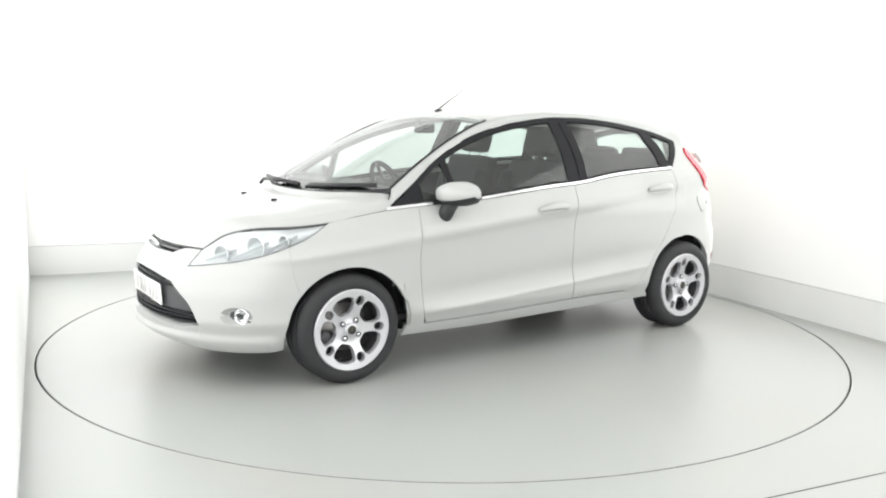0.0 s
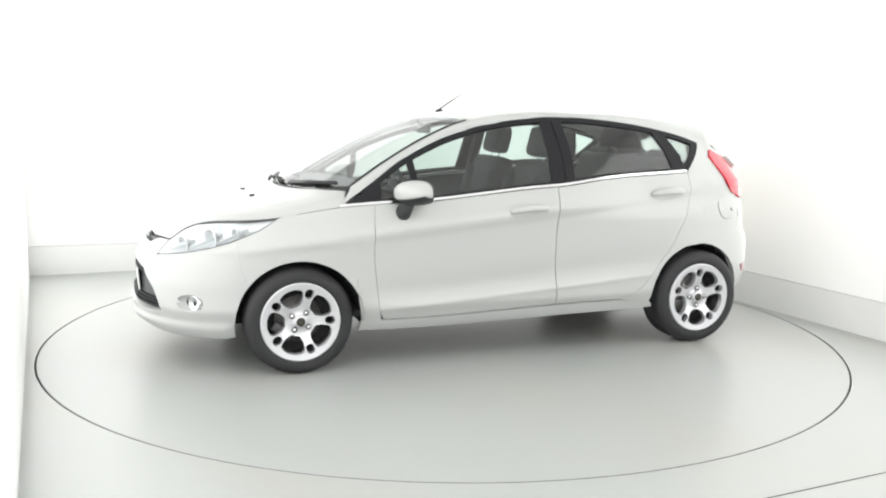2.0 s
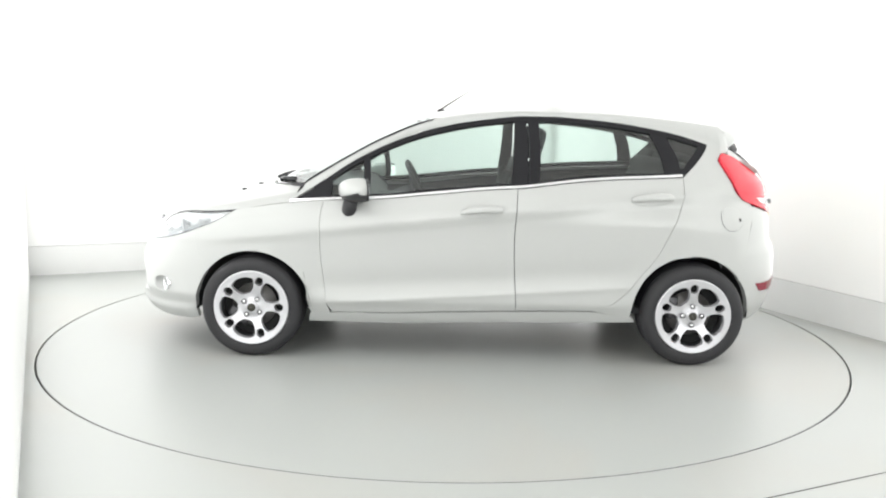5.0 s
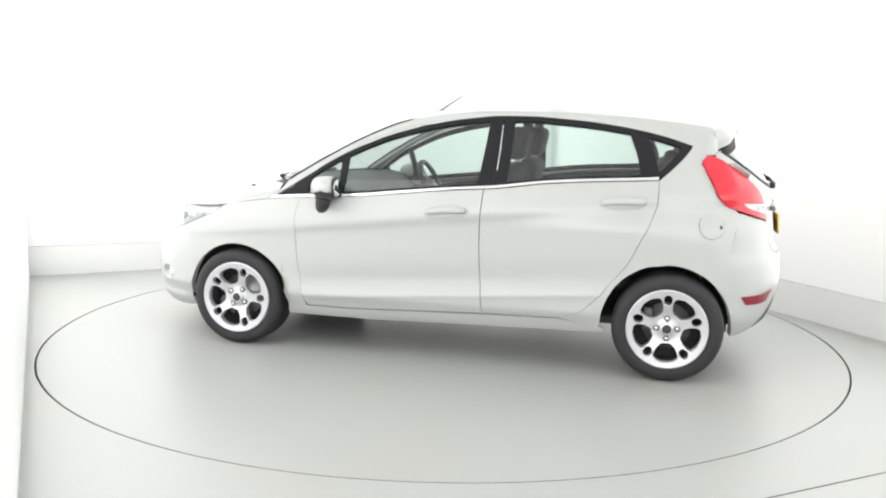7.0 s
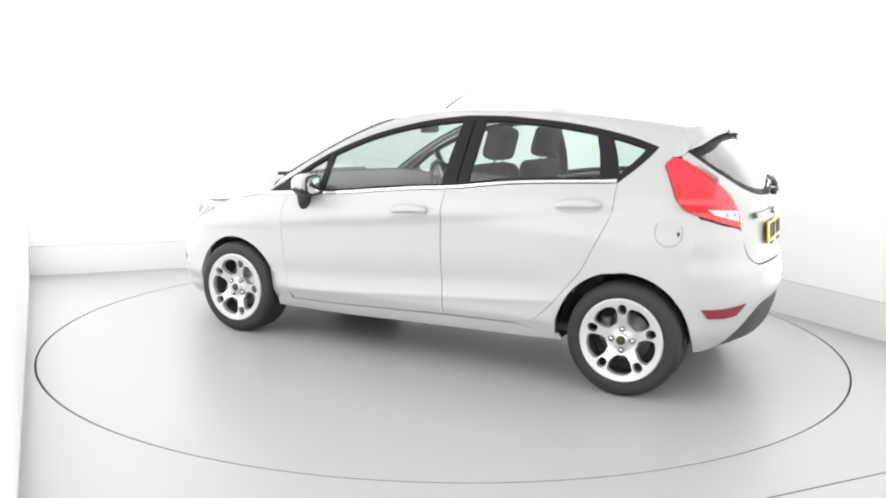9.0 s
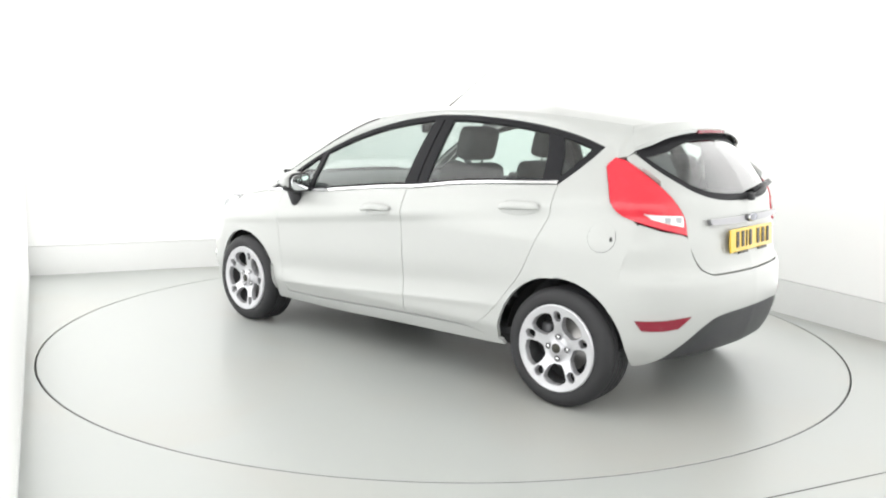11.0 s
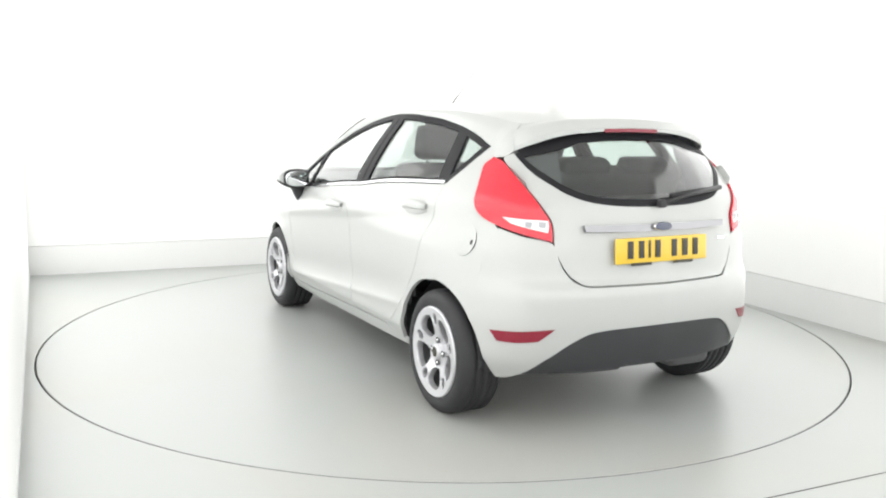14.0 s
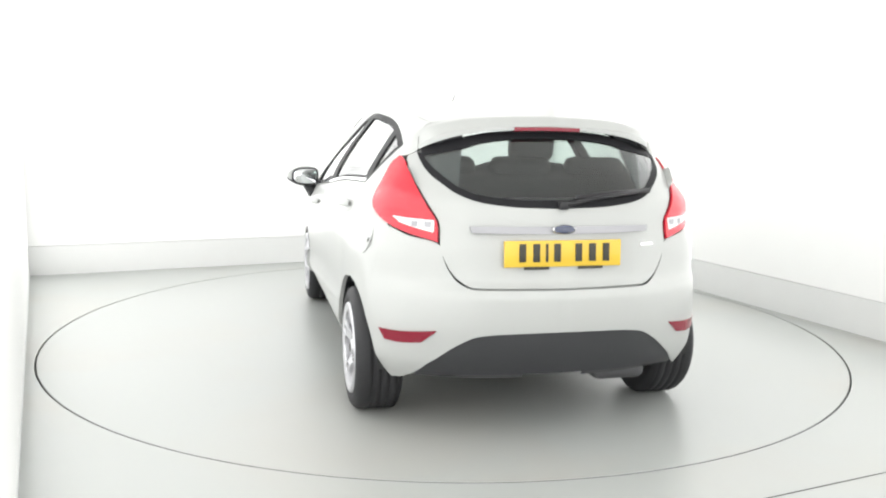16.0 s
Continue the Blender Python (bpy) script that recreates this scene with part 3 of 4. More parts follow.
for flip in (1, -1):
    rim_line = edge_line(0.95, HEAD_X, 24)
    strip = np.stack([rim_line + [0, 0.005, 0.003], rim_line + [0, 0, 0.007], screen[1] * 0.25 + screen[0] * 0.75 + [0, 0, 0.003]], 1)
    seal = part("screen_seal", mesh_of([strip], flip=flip, gap=0, depth=0.006), TRIM, car, "black windscreen seal")
    part("seal_lip", tube([(x, (y - 0.004) * flip, z + 0.007) for x, y, z in rim_line[:-2]], 0.0052, 8, taper=0.4), BLACK, seal, "raised rubber lip")
cow = coons(along(h_back, 28), along(base, 28), along([h_back[0], base[0]], 4), along([h_back[-1], base[-1]], 4), 28, 4)
cow[:, 1:4, 2] -= 0.003
part("cowl", mesh_of([cow], gap=0.002, depth=0.02), BLACK, car, "black plastic cowl under the windscreen")


def wiper(points, blade, parent, label):
    arm = part("wiper", tube(points, 0.009, 8), BLACK, parent, label)
    bm = tube(blade, 0.0115, 8)
    part("blade", bm, BLACK, arm)


wiper([(1.225, -0.46, 0.948), (1.215, -0.43, 0.978), (1.235, -0.25, 0.986), (1.24, -0.12, 0.986)], [(1.15, -0.53, 0.990), (1.215, -0.25, 0.990), (1.225, 0.12, 0.984)], car, "black windscreen wiper")
wiper([(1.205, 0.15, 0.948), (1.20, 0.18, 0.978), (1.15, 0.38, 0.993), (1.10, 0.50, 1.000)], [(1.185, 0.19, 0.984), (1.115, 0.45, 1.000), (1.02, 0.655, 1.010)], car, "black windscreen wiper")

# -- front bumper, grilles, lamps
A_low, A_top = [(2.55, 0.562), (2.38, 0.557), (2.19, 0.53)], [(2.55, 0.655), (2.35, 0.660), (2.19, 0.655), (2.124, 0.612)]
B_side, C_top = [(2.19, 0.53), (2.058, 0.442), (1.985, 0.322)], [(2.55, 0.338), (2.316, 0.322), (2.149, 0.308), (1.985, 0.322)]
C_low = [(2.55, 0.262), (2.241, 0.238), (2.02, 0.212)]
A = on_skin(A_low, A_top, [(2.55, 0.562), (2.55, 0.655)], [(2.19, 0.53), (2.124, 0.612)], 16, 6)
b_first = np.concatenate([along([(2.02, 0.212), (1.985, 0.322)], 6), along(B_side[::-1], 10)[1:], along([(2.19, 0.53), (2.124, 0.612)], 6)[1:]])
b_last = np.concatenate([along(side([(1.572, 0.205)] + arc(*FA, -8, 38, 8)), 12), along(SEAM, 10)[1:]])
b_low, b_top = along([(2.02, 0.212), (1.84, 0.204), tuple(b_last[0])], 24), along([(2.124, 0.612), (1.974, 0.634), (1.849, 0.660), (1.70, 0.708), SEAM[-1]], 24)
b_first, b_last, b_low, b_top = along(b_first, 44, False), along(b_last, 44, False), along(b_low, 48, False), along(b_top, 48, False)
u, v = np.linspace(0, 1, 49)[:, None, None], np.linspace(0, 1, 45)[None, :, None]
B = (1 - v) * b_low[:, None] + v * b_top[:, None] + (1 - u) * b_first[None] + u * b_last[None]
B -= (1 - u) * (1 - v) * b_low[0] + u * (1 - v) * b_low[-1] + (1 - u) * v * b_top[0] + u * v * b_top[-1]
FOG_S, FOG_Z, FOG_W, FOG_H = 1.80, 0.388, 0.082, 0.046
off = np.stack([(B[..., 0] - FOG_S) / FOG_W, (B[..., 1] - FOG_Z) / FOG_H], -1)
reach = np.linalg.norm(off, axis=-1)
draw = (reach > 0.55) & (reach < 1.0)
fac = np.where(draw, 1.0 / np.maximum(reach, 0.01), 1.0)
B = np.stack([FOG_S + off[..., 0] * fac * FOG_W, FOG_Z + off[..., 1] * fac * FOG_H], -1)


def lip(net):
    """The ledge along the foot of the bumper."""
    k = np.clip((0.288 - net[..., 1]) / 0.03, 0, 1)
    return 0.018 * k * k * (3 - 2 * k) * np.clip((net[..., 0] - 1.56) / 0.08, 0, 1)


B = skin(B[..., 0], B[..., 1], lip(B))
C = coons(C_low, C_top, [(2.55, 0.262), (2.55, 0.338)], [(2.02, 0.212), (1.985, 0.322)], 16, 10)
C = skin(C[..., 0], C[..., 1], lip(C))
D = on_skin([(2.30, 0.659), (2.19, 0.655), (2.124, 0.612)], [(2.30, 0.663), (2.22, 0.690), (2.112, 0.693)], [(2.30, 0.659), (2.30, 0.663)], [(2.124, 0.612), (2.112, 0.693)], 14, 5)
sheet = mesh_of([A, B, C, D], both=True, gap=0.0004, depth=0.035)
fog_at = [skin(np.array(FOG_S + a * FOG_W), np.array(FOG_Z)) for a in (-1, 0, 1)]
fog_dir = Vector(fog_at[2] - fog_at[0]).normalized()
holes = []
for f in sheet.faces:
    c = f.calc_center_median()
    d = Vector((c.x, abs(c.y), c.z)) - Vector(fog_at[1])
    if abs(d.dot(fog_dir)) < 0.2 and (d.dot(fog_dir) / 0.074) ** 2 + (d.z / 0.044) ** 2 < 0.96 and d.length < 0.12:
        holes.append(f)
bmesh.ops.delete(sheet, geom=holes, context="FACES")
bumper = part("front_bumper", sheet, PAINT, car)
slot = on_skin([(2.55, 0.648), (2.35, 0.652), (2.15, 0.645)], [(2.55, 0.705), (2.35, 0.706), (2.11, 0.705)], [(2.55, 0.648), (2.55, 0.705)], [(2.15, 0.645), (2.11, 0.705)], 16, 4, -0.03)
part("upper_grille", mesh_of([slot], both=True, gap=0, depth=0.02), BLACK, car, "black slot grille under the bonnet")
bar = on_skin([(2.55, 0.674), (2.35, 0.676), (2.16, 0.675)], [(2.55, 0.683), (2.35, 0.685), (2.16, 0.684)], [(2.55, 0.674), (2.55, 0.683)], [(2.16, 0.675), (2.16, 0.684)], 16, 2, -0.008)
part("grille_bar", mesh_of([bar], both=True, gap=0, depth=0.02), DARKMETAL, car, "thin dark grille bar")
low = on_skin([(2.55, 0.33), (2.316, 0.315), (1.97, 0.31)], [(2.55, 0.57), (2.38, 0.565), (2.17, 0.54)], [(2.55, 0.33), (2.55, 0.57)], [(1.97, 0.31), (2.05, 0.44), (2.17, 0.54)], 20, 10, -0.05)
grille = part("lower_grille", mesh_of([low], both=True, gap=0, depth=0.0), BLACK, car, "black trapezoid lower grille")
for z in (0.338, 0.36, 0.380, 0.515, 0.535):
    s1 = float(np.interp(z, (0.32, 0.442, 0.53), (2.01, 2.08, 2.20)))
    slat = on_skin([(2.55, z), (s1, z - 0.006)], [(2.55, z + 0.010), (s1, z + 0.004)], [(2.55, z), (2.55, z + 0.010)], [(s1, z - 0.006), (s1, z + 0.004)], 14, 2, -0.018)
    part("slat", mesh_of([slat], both=True, gap=0, depth=0.02), TRIM, grille)
mid_bar = on_skin([(2.55, 0.415), (2.05, 0.405)], [(2.55, 0.50), (2.13, 0.495)], [(2.55, 0.415), (2.55, 0.50)], [(2.05, 0.405), (2.13, 0.495)], 14, 3, -0.048)
part("plate_carrier", mesh_of([mid_bar], both=True, gap=0, depth=0.02), DARKMETAL, grille, "grey plate carrier")


def number_plate(name, m, mat, label, stroke=0.62, ink=INK):
    """A plate of 520 x 111 mm whose signs are plain bars; it lies in its x-z plane and faces -y."""
    ob = part(name, box_bm(0, 0.004, 0, 0.52, 0.008, 0.111, 0.003, m), mat, car, label)
    x = -0.205
    for k, w in enumerate((0.048, 0.048, 0.018, 0.048, 0.048, 0.050, 0.048)):
        if k == 4:
            x += 0.034
        part("plate_bar", box_bm(x + w / 2, -0.002, 0.004, w * stroke, 0.004, 0.076, 0.001, m), ink, ob)
        x += w + 0.013
    for sx in (-0.12, 0.12):
        part("plate_bar", box_bm(sx, -0.002, -0.0595, 0.11, 0.007, 0.012, 0.001, m), INK, ob)
    return ob


number_plate("front_plate", Matrix.Translation((2.054, 0, 0.448)) @ pose(0, 0, 0, 0, 0, 90) @ pose(0, 0, 0, 4, 0, 0), WHITE, "white number plate", 0.5, GREYINK)
rear_plate = number_plate("rear_plate", Matrix.Translation((-1.832, 0, 0.815)) @ pose(0, 0, 0, 0, 0, -90) @ pose(0, 0, 0, -4, 0, 0), YELLOW, "yellow number plate")


def oval(name, place, wide, high, m, parent=None):
    bm = bmesh.new()
    prof = [(1.0, 0.0), (1.0, -0.006), (0.86, -0.010)]
    lathe([(r * 0.5, h) for r, h in prof], 32, bm)
    ring = part(name, bm, CHROME, parent or car, "chrome-rimmed oval badge")
    bm2 = bmesh.new()
    lathe([(0.43, -0.009), (0.2, -0.0105), (0.01, -0.011)], 32, bm2)
    face = part("badge_face", bm2, BADGE, ring, "dark blue enamel")
    ring.matrix_basis = m @ Matrix.Diagonal((wide, 1, high, 1))
    return ring


oval("badge", None, 0.15, 0.068, Matrix.Translation((2.000, 0, 0.684)) @ pose(0, 0, 0, 0, 0, 90) @ pose(0, 0, 0, 30, 0, 0))
oval("badge", None, 0.108, 0.042, Matrix.Translation((-1.822, 0, 0.915)) @ pose(0, 0, 0, 0, 0, -90) @ pose(0, 0, 0, -8, 0, 0))

hl_low = [(2.124, 0.612), (1.974, 0.634), (1.849, 0.660), (1.70, 0.708), SEAM[-1], (1.565, 0.772), (1.50, 0.836)]
hl_top = [(2.108, 0.698), (2.024, 0.770), (1.857, 0.810), (1.657, 0.821), (1.50, 0.836)]
lens = on_skin(hl_low, hl_top, [(2.124, 0.612), (2.108, 0.698)], [(1.50, 0.836), (1.50, 0.8362)], 30, 10, 0.0)
hl = coons(hl_low, hl_top, [(2.124, 0.612), (2.108, 0.698)], [(1.50, 0.836), (1.50, 0.8362)], 30, 10)
sink = -0.004 - 0.045 * (np.sin(np.pi * np.linspace(0, 1, 31)) ** 0.5)[:, None] * (np.sin(np.pi * np.linspace(0, 1, 11)) ** 0.5)[None, :]
bowl = skin(hl[..., 0], hl[..., 1], sink)
lamps = both_sides("headlight", [bowl], LAMPIN, label="swept-back clear headlight", gap=0.004, depth=0.01)
for ob in both_sides("lens", [lens], CLEAR, lamps, "clear headlight lens", gap=0, depth=0.0):
    ob.visible_shadow = False
for k, (s, z, r) in enumerate(((1.84, 0.735, 0.055), (2.0, 0.695, 0.045), (1.70, 0.765, 0.03))):
    p = skin(np.array(s), np.array(z), -0.03)
    for i, flip in enumerate((1, -1)):
        bm = lathe([(r * 1.12, 0.012), (r, 0.016), (r * 0.9, 0.0), (r * 0.55, -0.03), (0.004, -0.035)], 24, axis="X")
        ob = part("reflector", bm, LAMPIN, lamps[i], "round lamp reflector")
        ob.matrix_basis = Matrix.Translation((p[0], p[1] * flip, p[2])) @ pose(0, 0, 0, 0, 0, 28 * flip)
        bm = bmesh.new()
        bmesh.ops.create_uvsphere(bm, u_segments=16, v_segments=10, radius=r * 0.42)
        bulb = part("bulb", bm, CLEAR, lamps[i])
        bulb.matrix_basis = ob.matrix_basis
for edge_pts, name in ((hl_low, "lower_seal"), (hl_top, "upper_seal")):
    sgn = -1 if name == "lower_seal" else 1
    e = along(edge_pts, 30)
    seal = np.stack([skin(e[:, 0], e[:, 1] + sgn * 0.0015, 0.0015), skin(e[:, 0], e[:, 1] - sgn * 0.0035, 0.0015)], 1)
    both_sides(name, [seal], DARKMETAL, lamps, "dark lamp seal", gap=0, depth=0.004)
for s0, z0, s1, z1 in ((2.06, 0.655, 1.93, 0.72), (1.93, 0.675, 1.78, 0.76), (1.78, 0.71, 1.64, 0.79)):
    d = along([(s0, z0), (s1, z1)], 8)
    blade = np.stack([skin(d[:, 0], d[:, 1], -0.012), skin(d[:, 0] + 0.006, d[:, 1] - 0.006, -0.040)], 1)
    both_sides("lamp_divider", [blade], LAMPIN, lamps, "silver lamp divider", gap=0, depth=0.002)
both_sides("lamp_brow", [on_skin([(1.96, 0.793), (1.857, 0.8075), (1.657, 0.8175), (1.50, 0.834)], [(1.96, 0.797), (1.857, 0.811), (1.657, 0.822), (1.50, 0.836)],
           [(1.96, 0.79), (1.96, 0.797)], [(1.50, 0.832), (1.50, 0.836)], 20, 2, -0.004)], BLACK, lamps, "black lamp edge", gap=0, depth=0.006)
# fog lamps in oval hollows
for flip in (1, -1):
    rings = []
    for q, o in ((1.05, -0.003), (1.0, 0.0005), (0.94, -0.004), (0.82, -0.022), (0.5, -0.036), (0.02, -0.040)):
        a = np.linspace(0, 2 * math.pi, 41)
        rings.append(skin(FOG_S + FOG_W * q * np.cos(a), FOG_Z + FOG_H * q * np.sin(a), o))
    fog = part("fog_lamp", mesh_of([np.array(rings)], flip=flip, gap=0, depth=0), PAINT, car, "round fog lamp in an oval bumper hollow")
    p = skin(np.array(FOG_S - 0.026), np.array(FOG_Z), -0.020)
    m = Matrix.Translation((p[0], p[1] * flip, p[2])) @ pose(0, 0, 0, 0, 0, 38 * flip)
    ob = part("fog_rim", lathe([(0.040, -0.02), (0.040, 0.010), (0.036, 0.013), (0.032, 0.008), (0.026, -0.006), (0.004, -0.014)], 28, axis="X"), CHROME, fog, "bright fog lamp reflector")
    ob.matrix_basis = m
    ob = part("fog_lens", lathe([(0.034, 0.009), (0.024, 0.014), (0.010, 0.017), (0.001, 0.0175)], 24, axis="X"), CLEAR, fog, "clear fog lamp glass")
    ob.matrix_basis = m
    ob = part("fog_bulb", box_bm(0.004, 0, 0, 0.014, 0.014, 0.03, 0.004), BLACK, fog, "dark bulb shade")
    ob.matrix_basis = m

# -- tail: bumper, diffuser, tailgate, glass, spoiler, lamps
rb_low = [(-2.45, 0.484), (-2.20, 0.480), (-2.083, 0.470), (-1.985, 0.43), (-1.87, 0.345), (-1.79, 0.278), (-1.72, 0.250)] + side([(-1.575, 0.245)])
rb_top = [(-2.45, 0.662), (-2.20, 0.664), (-2.06, 0.666), (-1.99, 0.69), (-1.945, 0.74), (-1.898, 0.846), (-1.765, 0.880), (-1.655, 0.908)]
rb = on_skin(rb_low, rb_top, [(-2.45, 0.484), (-2.45, 0.662)], side([(-1.575, 0.245)] + arc(*RA, 182, 139, 8)) + [(-1.585, 0.72), (-1.655, 0.908)], 40, 26)
part("rear_bumper", mesh_of([rb], both=True, gap=0.0006, depth=0.03), PAINT, car)
df = on_skin([(-2.45, 0.285), (-2.1, 0.285), (-1.85, 0.275), (-1.79, 0.268)], [(-2.45, 0.488), (-2.20, 0.484), (-2.083, 0.474), (-1.985, 0.434), (-1.87, 0.349), (-1.79, 0.282)],
             [(-2.45, 0.285), (-2.45, 0.488)], [(-1.79, 0.268), (-1.79, 0.282)], 30, 10, -0.006)
part("diffuser", mesh_of([df], both=True, gap=0.0, depth=0.06), DIFFUSER, car, "dark grey plastic lower rear valance")
tg_low = [(-2.45, 0.668), (-2.20, 0.670), (-2.06, 0.672), (-1.99, 0.70), (-1.95, 0.742)]
tg_side = [(-1.95, 0.742), (-1.898, 0.853), (-1.873, 0.958), (-1.78, 1.08), (-1.663, 1.169), (-1.63, 1.198)]
tg_top = [(-2.45, 1.0), (-2.27, 1.004), (-2.10, 1.02), (-1.96, 1.053), (-1.835, 1.115), (-1.69, 1.222)]
tg = on_skin(tg_low, tg_top, [(-2.45, 0.668), (-2.45, 1.0)], tg_side + [(-1.69, 1.222)], 36, 26)
tailgate = part("tailgate", mesh_of([tg], both=True, gap=0.002, depth=0.03), PAINT, car)
rg = on_skin(tg_top, [(-2.45, 1.318), (-2.25, 1.314), (-2.05, 1.302), (-1.88, 1.275), (-1.70, 1.232)], [(-2.45, 1.0), (-2.45, 1.318)], [(-1.69, 1.222), (-1.70, 1.232)], 30, 16, -0.002)
rear_glass = part("rear_glass", mesh_of([rg], both=True, gap=0.0, depth=0.0), TAILGLASS, tailgate, "dark-looking curved tailgate glass")
rear_glass.visible_shadow = False
ring_low = on_skin([(q[0], q[1] - 0.002) for q in tg_top], [(-2.45, 1.032), (-2.27, 1.034), (-2.10, 1.048), (-1.96, 1.079), (-1.86, 1.128), (-1.73, 1.215)],
                   [(-2.45, 1.0), (-2.45, 1.032)], [(-1.69, 1.22), (-1.73, 1.215)], 30, 2, 0.001)
# top border, its corners widened to paint in the shadow under the spoiler
ring_top_shade = on_skin([(-2.45, 1.288), (-2.25, 1.284), (-2.05, 1.268), (-1.90, 1.236), (-1.745, 1.205)], [(-2.45, 1.322), (-2.25, 1.318), (-2.05, 1.306), (-1.88, 1.279), (-1.70, 1.236)],
                   [(-2.45, 1.288), (-2.45, 1.322)], [(-1.745, 1.205), (-1.70, 1.236)], 30, 3, 0.001)
part("glass_border", mesh_of([ring_top_shade], both=True, gap=0.0, depth=0.012), TRIM, tailgate, "black border of the tailgate glass with spoiler shade at the top corners")
part("glass_border", mesh_of([ring_low], both=True, gap=0.0, depth=0.012), TRIM, tailgate, "black border of the tailgate glass with spoiler shade at the top corners")
strip = on_skin([(-2.45, 0.893), (-2.27, 0.893), (-2.035, 0.897)], [(-2.45, 0.925), (-2.27, 0.925), (-2.022, 0.923)], [(-2.45, 0.893), (-2.45, 0.925)], [(-2.035, 0.897), (-2.022, 0.923)], 24, 5, 0.012 + 0.016 * np.linspace(0, 1, 25)[:, None] ** 2 + np.zeros((25, 6)))
part("tailgate_strip", mesh_of([strip], both=True, gap=0.0, depth=0.02), SATIN, tailgate, "satin silver strip over the number plate")
script = on_skin([(-2.06, 0.836), (-1.985, 0.836)], [(-2.06, 0.846), (-1.985, 0.846)], [(-2.06, 0.836), (-2.06, 0.846)], [(-1.985, 0.836), (-1.985, 0.846)], 6, 2, 0.003)
part("script_bar", mesh_of([script], flip=-1, gap=0, depth=0.004), CHROME, tailgate, "small chrome script bar")
sp_front = [(-1.42, 0.487, 1.348), (-1.48, 0.26, 1.378), (-1.50, 0, 1.385), (-1.48, -0.26, 1.378), (-1.42, -0.487, 1.348)]
cx = corner[-1]
sp_back = [tuple(cx + [0.01, 0.0, 0.012]), (-1.517, 0.505, 1.280), (-1.553, 0.36, 1.320), (-1.578, 0.18, 1.335), (-1.587, 0, 1.339),
           (-1.578, -0.18, 1.335), (-1.553, -0.36, 1.320), (-1.517, -0.505, 1.280), (cx[0] + 0.01, -cx[1], cx[2] + 0.012)]
l_side = along([EDGE[-1], (np.array(EDGE[-1]) + cx) / 2 + [0, 0.022, 0.02], np.array(sp_back[0])], 10)
spo = coons(along(sp_front, 40), along(sp_back, 40), l_side, l_side * [1, -1, 1], 40, 10)
part("spoiler", mesh_of([spo], gap=0.0015, depth=0.026), PAINT, tailgate)
back = along(sp_back, 40)
lip_y = np.abs(back[:, 1])
lip_h = (0.014 + 0.010 * np.clip((lip_y - 0.2) / 0.25, 0, 1)) * np.clip((0.60 - lip_y) / 0.10, 0.05, 1)
lip_rows = [back + np.stack([0.05 * k * lip_h, 0 * lip_h, -k * lip_h], -1) for k in (0, 0.5, 1)]
part("spoiler_edge", mesh_of([np.stack(lip_rows, 1)], gap=0, depth=0.010), PAINT, tailgate)
under = np.stack([back + [0.012, 0, -0.022], back * [1, 0.97, 1] + [0.035, 0, -0.028], back * [1, 0.95, 1] + [0.06, 0, -0.026]], 1)[12:29]
part("spoiler_underside", mesh_of([under], gap=0, depth=0.004), TRIM, tailgate, "black underside of the roof spoiler")
bl = np.stack([back[15:26] + [-0.006, 0, -0.003], back[15:26] + [-0.005, 0, -0.019]], 1)
part("brake_light", mesh_of([bl], gap=0, depth=0.012), DARKRED, tailgate, "long red high-level brake light")
wiper([(-1.805, 0.0, 1.018), (-1.825, -0.02, 1.022), (-1.80, -0.18, 1.05), (-1.755, -0.38, 1.068)], [(-1.80, -0.06, 1.045), (-1.775, -0.25, 1.062), (-1.725, -0.43, 1.07)], tailgate, "black rear wiper")
part("wiper_base", box_bm(-1.812, 0.0, 1.014, 0.03, 0.045, 0.036, 0.010), BLACK, tailgate, "black rear wiper hub")

tl = on_skin(LAMP_LOW, LAMP_CAP, LAMP_FRONT, LAMP_OUT, 16, 22, 0.010)
tails = both_sides("tail_light", [tl], RED, label="tall red tail light", gap=0.004, depth=0.03)
rim_tl = on_skin(LAMP_LOW, LAMP_CAP, LAMP_FRONT, LAMP_OUT, 16, 22, 0.001)
both_sides("lamp_seal", [rim_tl], DARKRED, tails, "dark red lamp seal", gap=0.0, depth=0.02)
cl = on_skin([(-1.865, 0.893), (-1.785, 0.912), (-1.715, 0.930)], [(-1.862, 0.945), (-1.78, 0.950), (-1.68, 0.958)], [(-1.865, 0.893), (-1.862, 0.945)], [(-1.715, 0.930), (-1.68, 0.958)], 12, 6, 0.0125)
both_sides("reversing_lens", [cl], LAMPIN, tails, "clear reversing lens", gap=0, depth=0.006)
for s in (-1.84, -1.79):
    dk = on_skin([(s - 0.012, 0.912), (s + 0.012, 0.915)], [(s - 0.014, 0.938), (s + 0.014, 0.94)], [(s - 0.012, 0.912), (s - 0.014, 0.938)], [(s + 0.012, 0.915), (s + 0.014, 0.94)], 3, 3, 0.0145)
    both_sides("lens_cell", [dk], SATIN, tails, gap=0, depth=0.0015)
rf = on_skin([(-1.665, 0.430), (-1.75, 0.428), (-1.835, 0.436)], [(-1.622, 0.474), (-1.75, 0.478), (-1.89, 0.490)], [(-1.665, 0.430), (-1.622, 0.474)], [(-1.835, 0.436), (-1.89, 0.490)], 14, 5, 0.005)
both_sides("reflector", [rf], DARKRED, label="dark red bumper reflector", gap=0, depth=0.012)

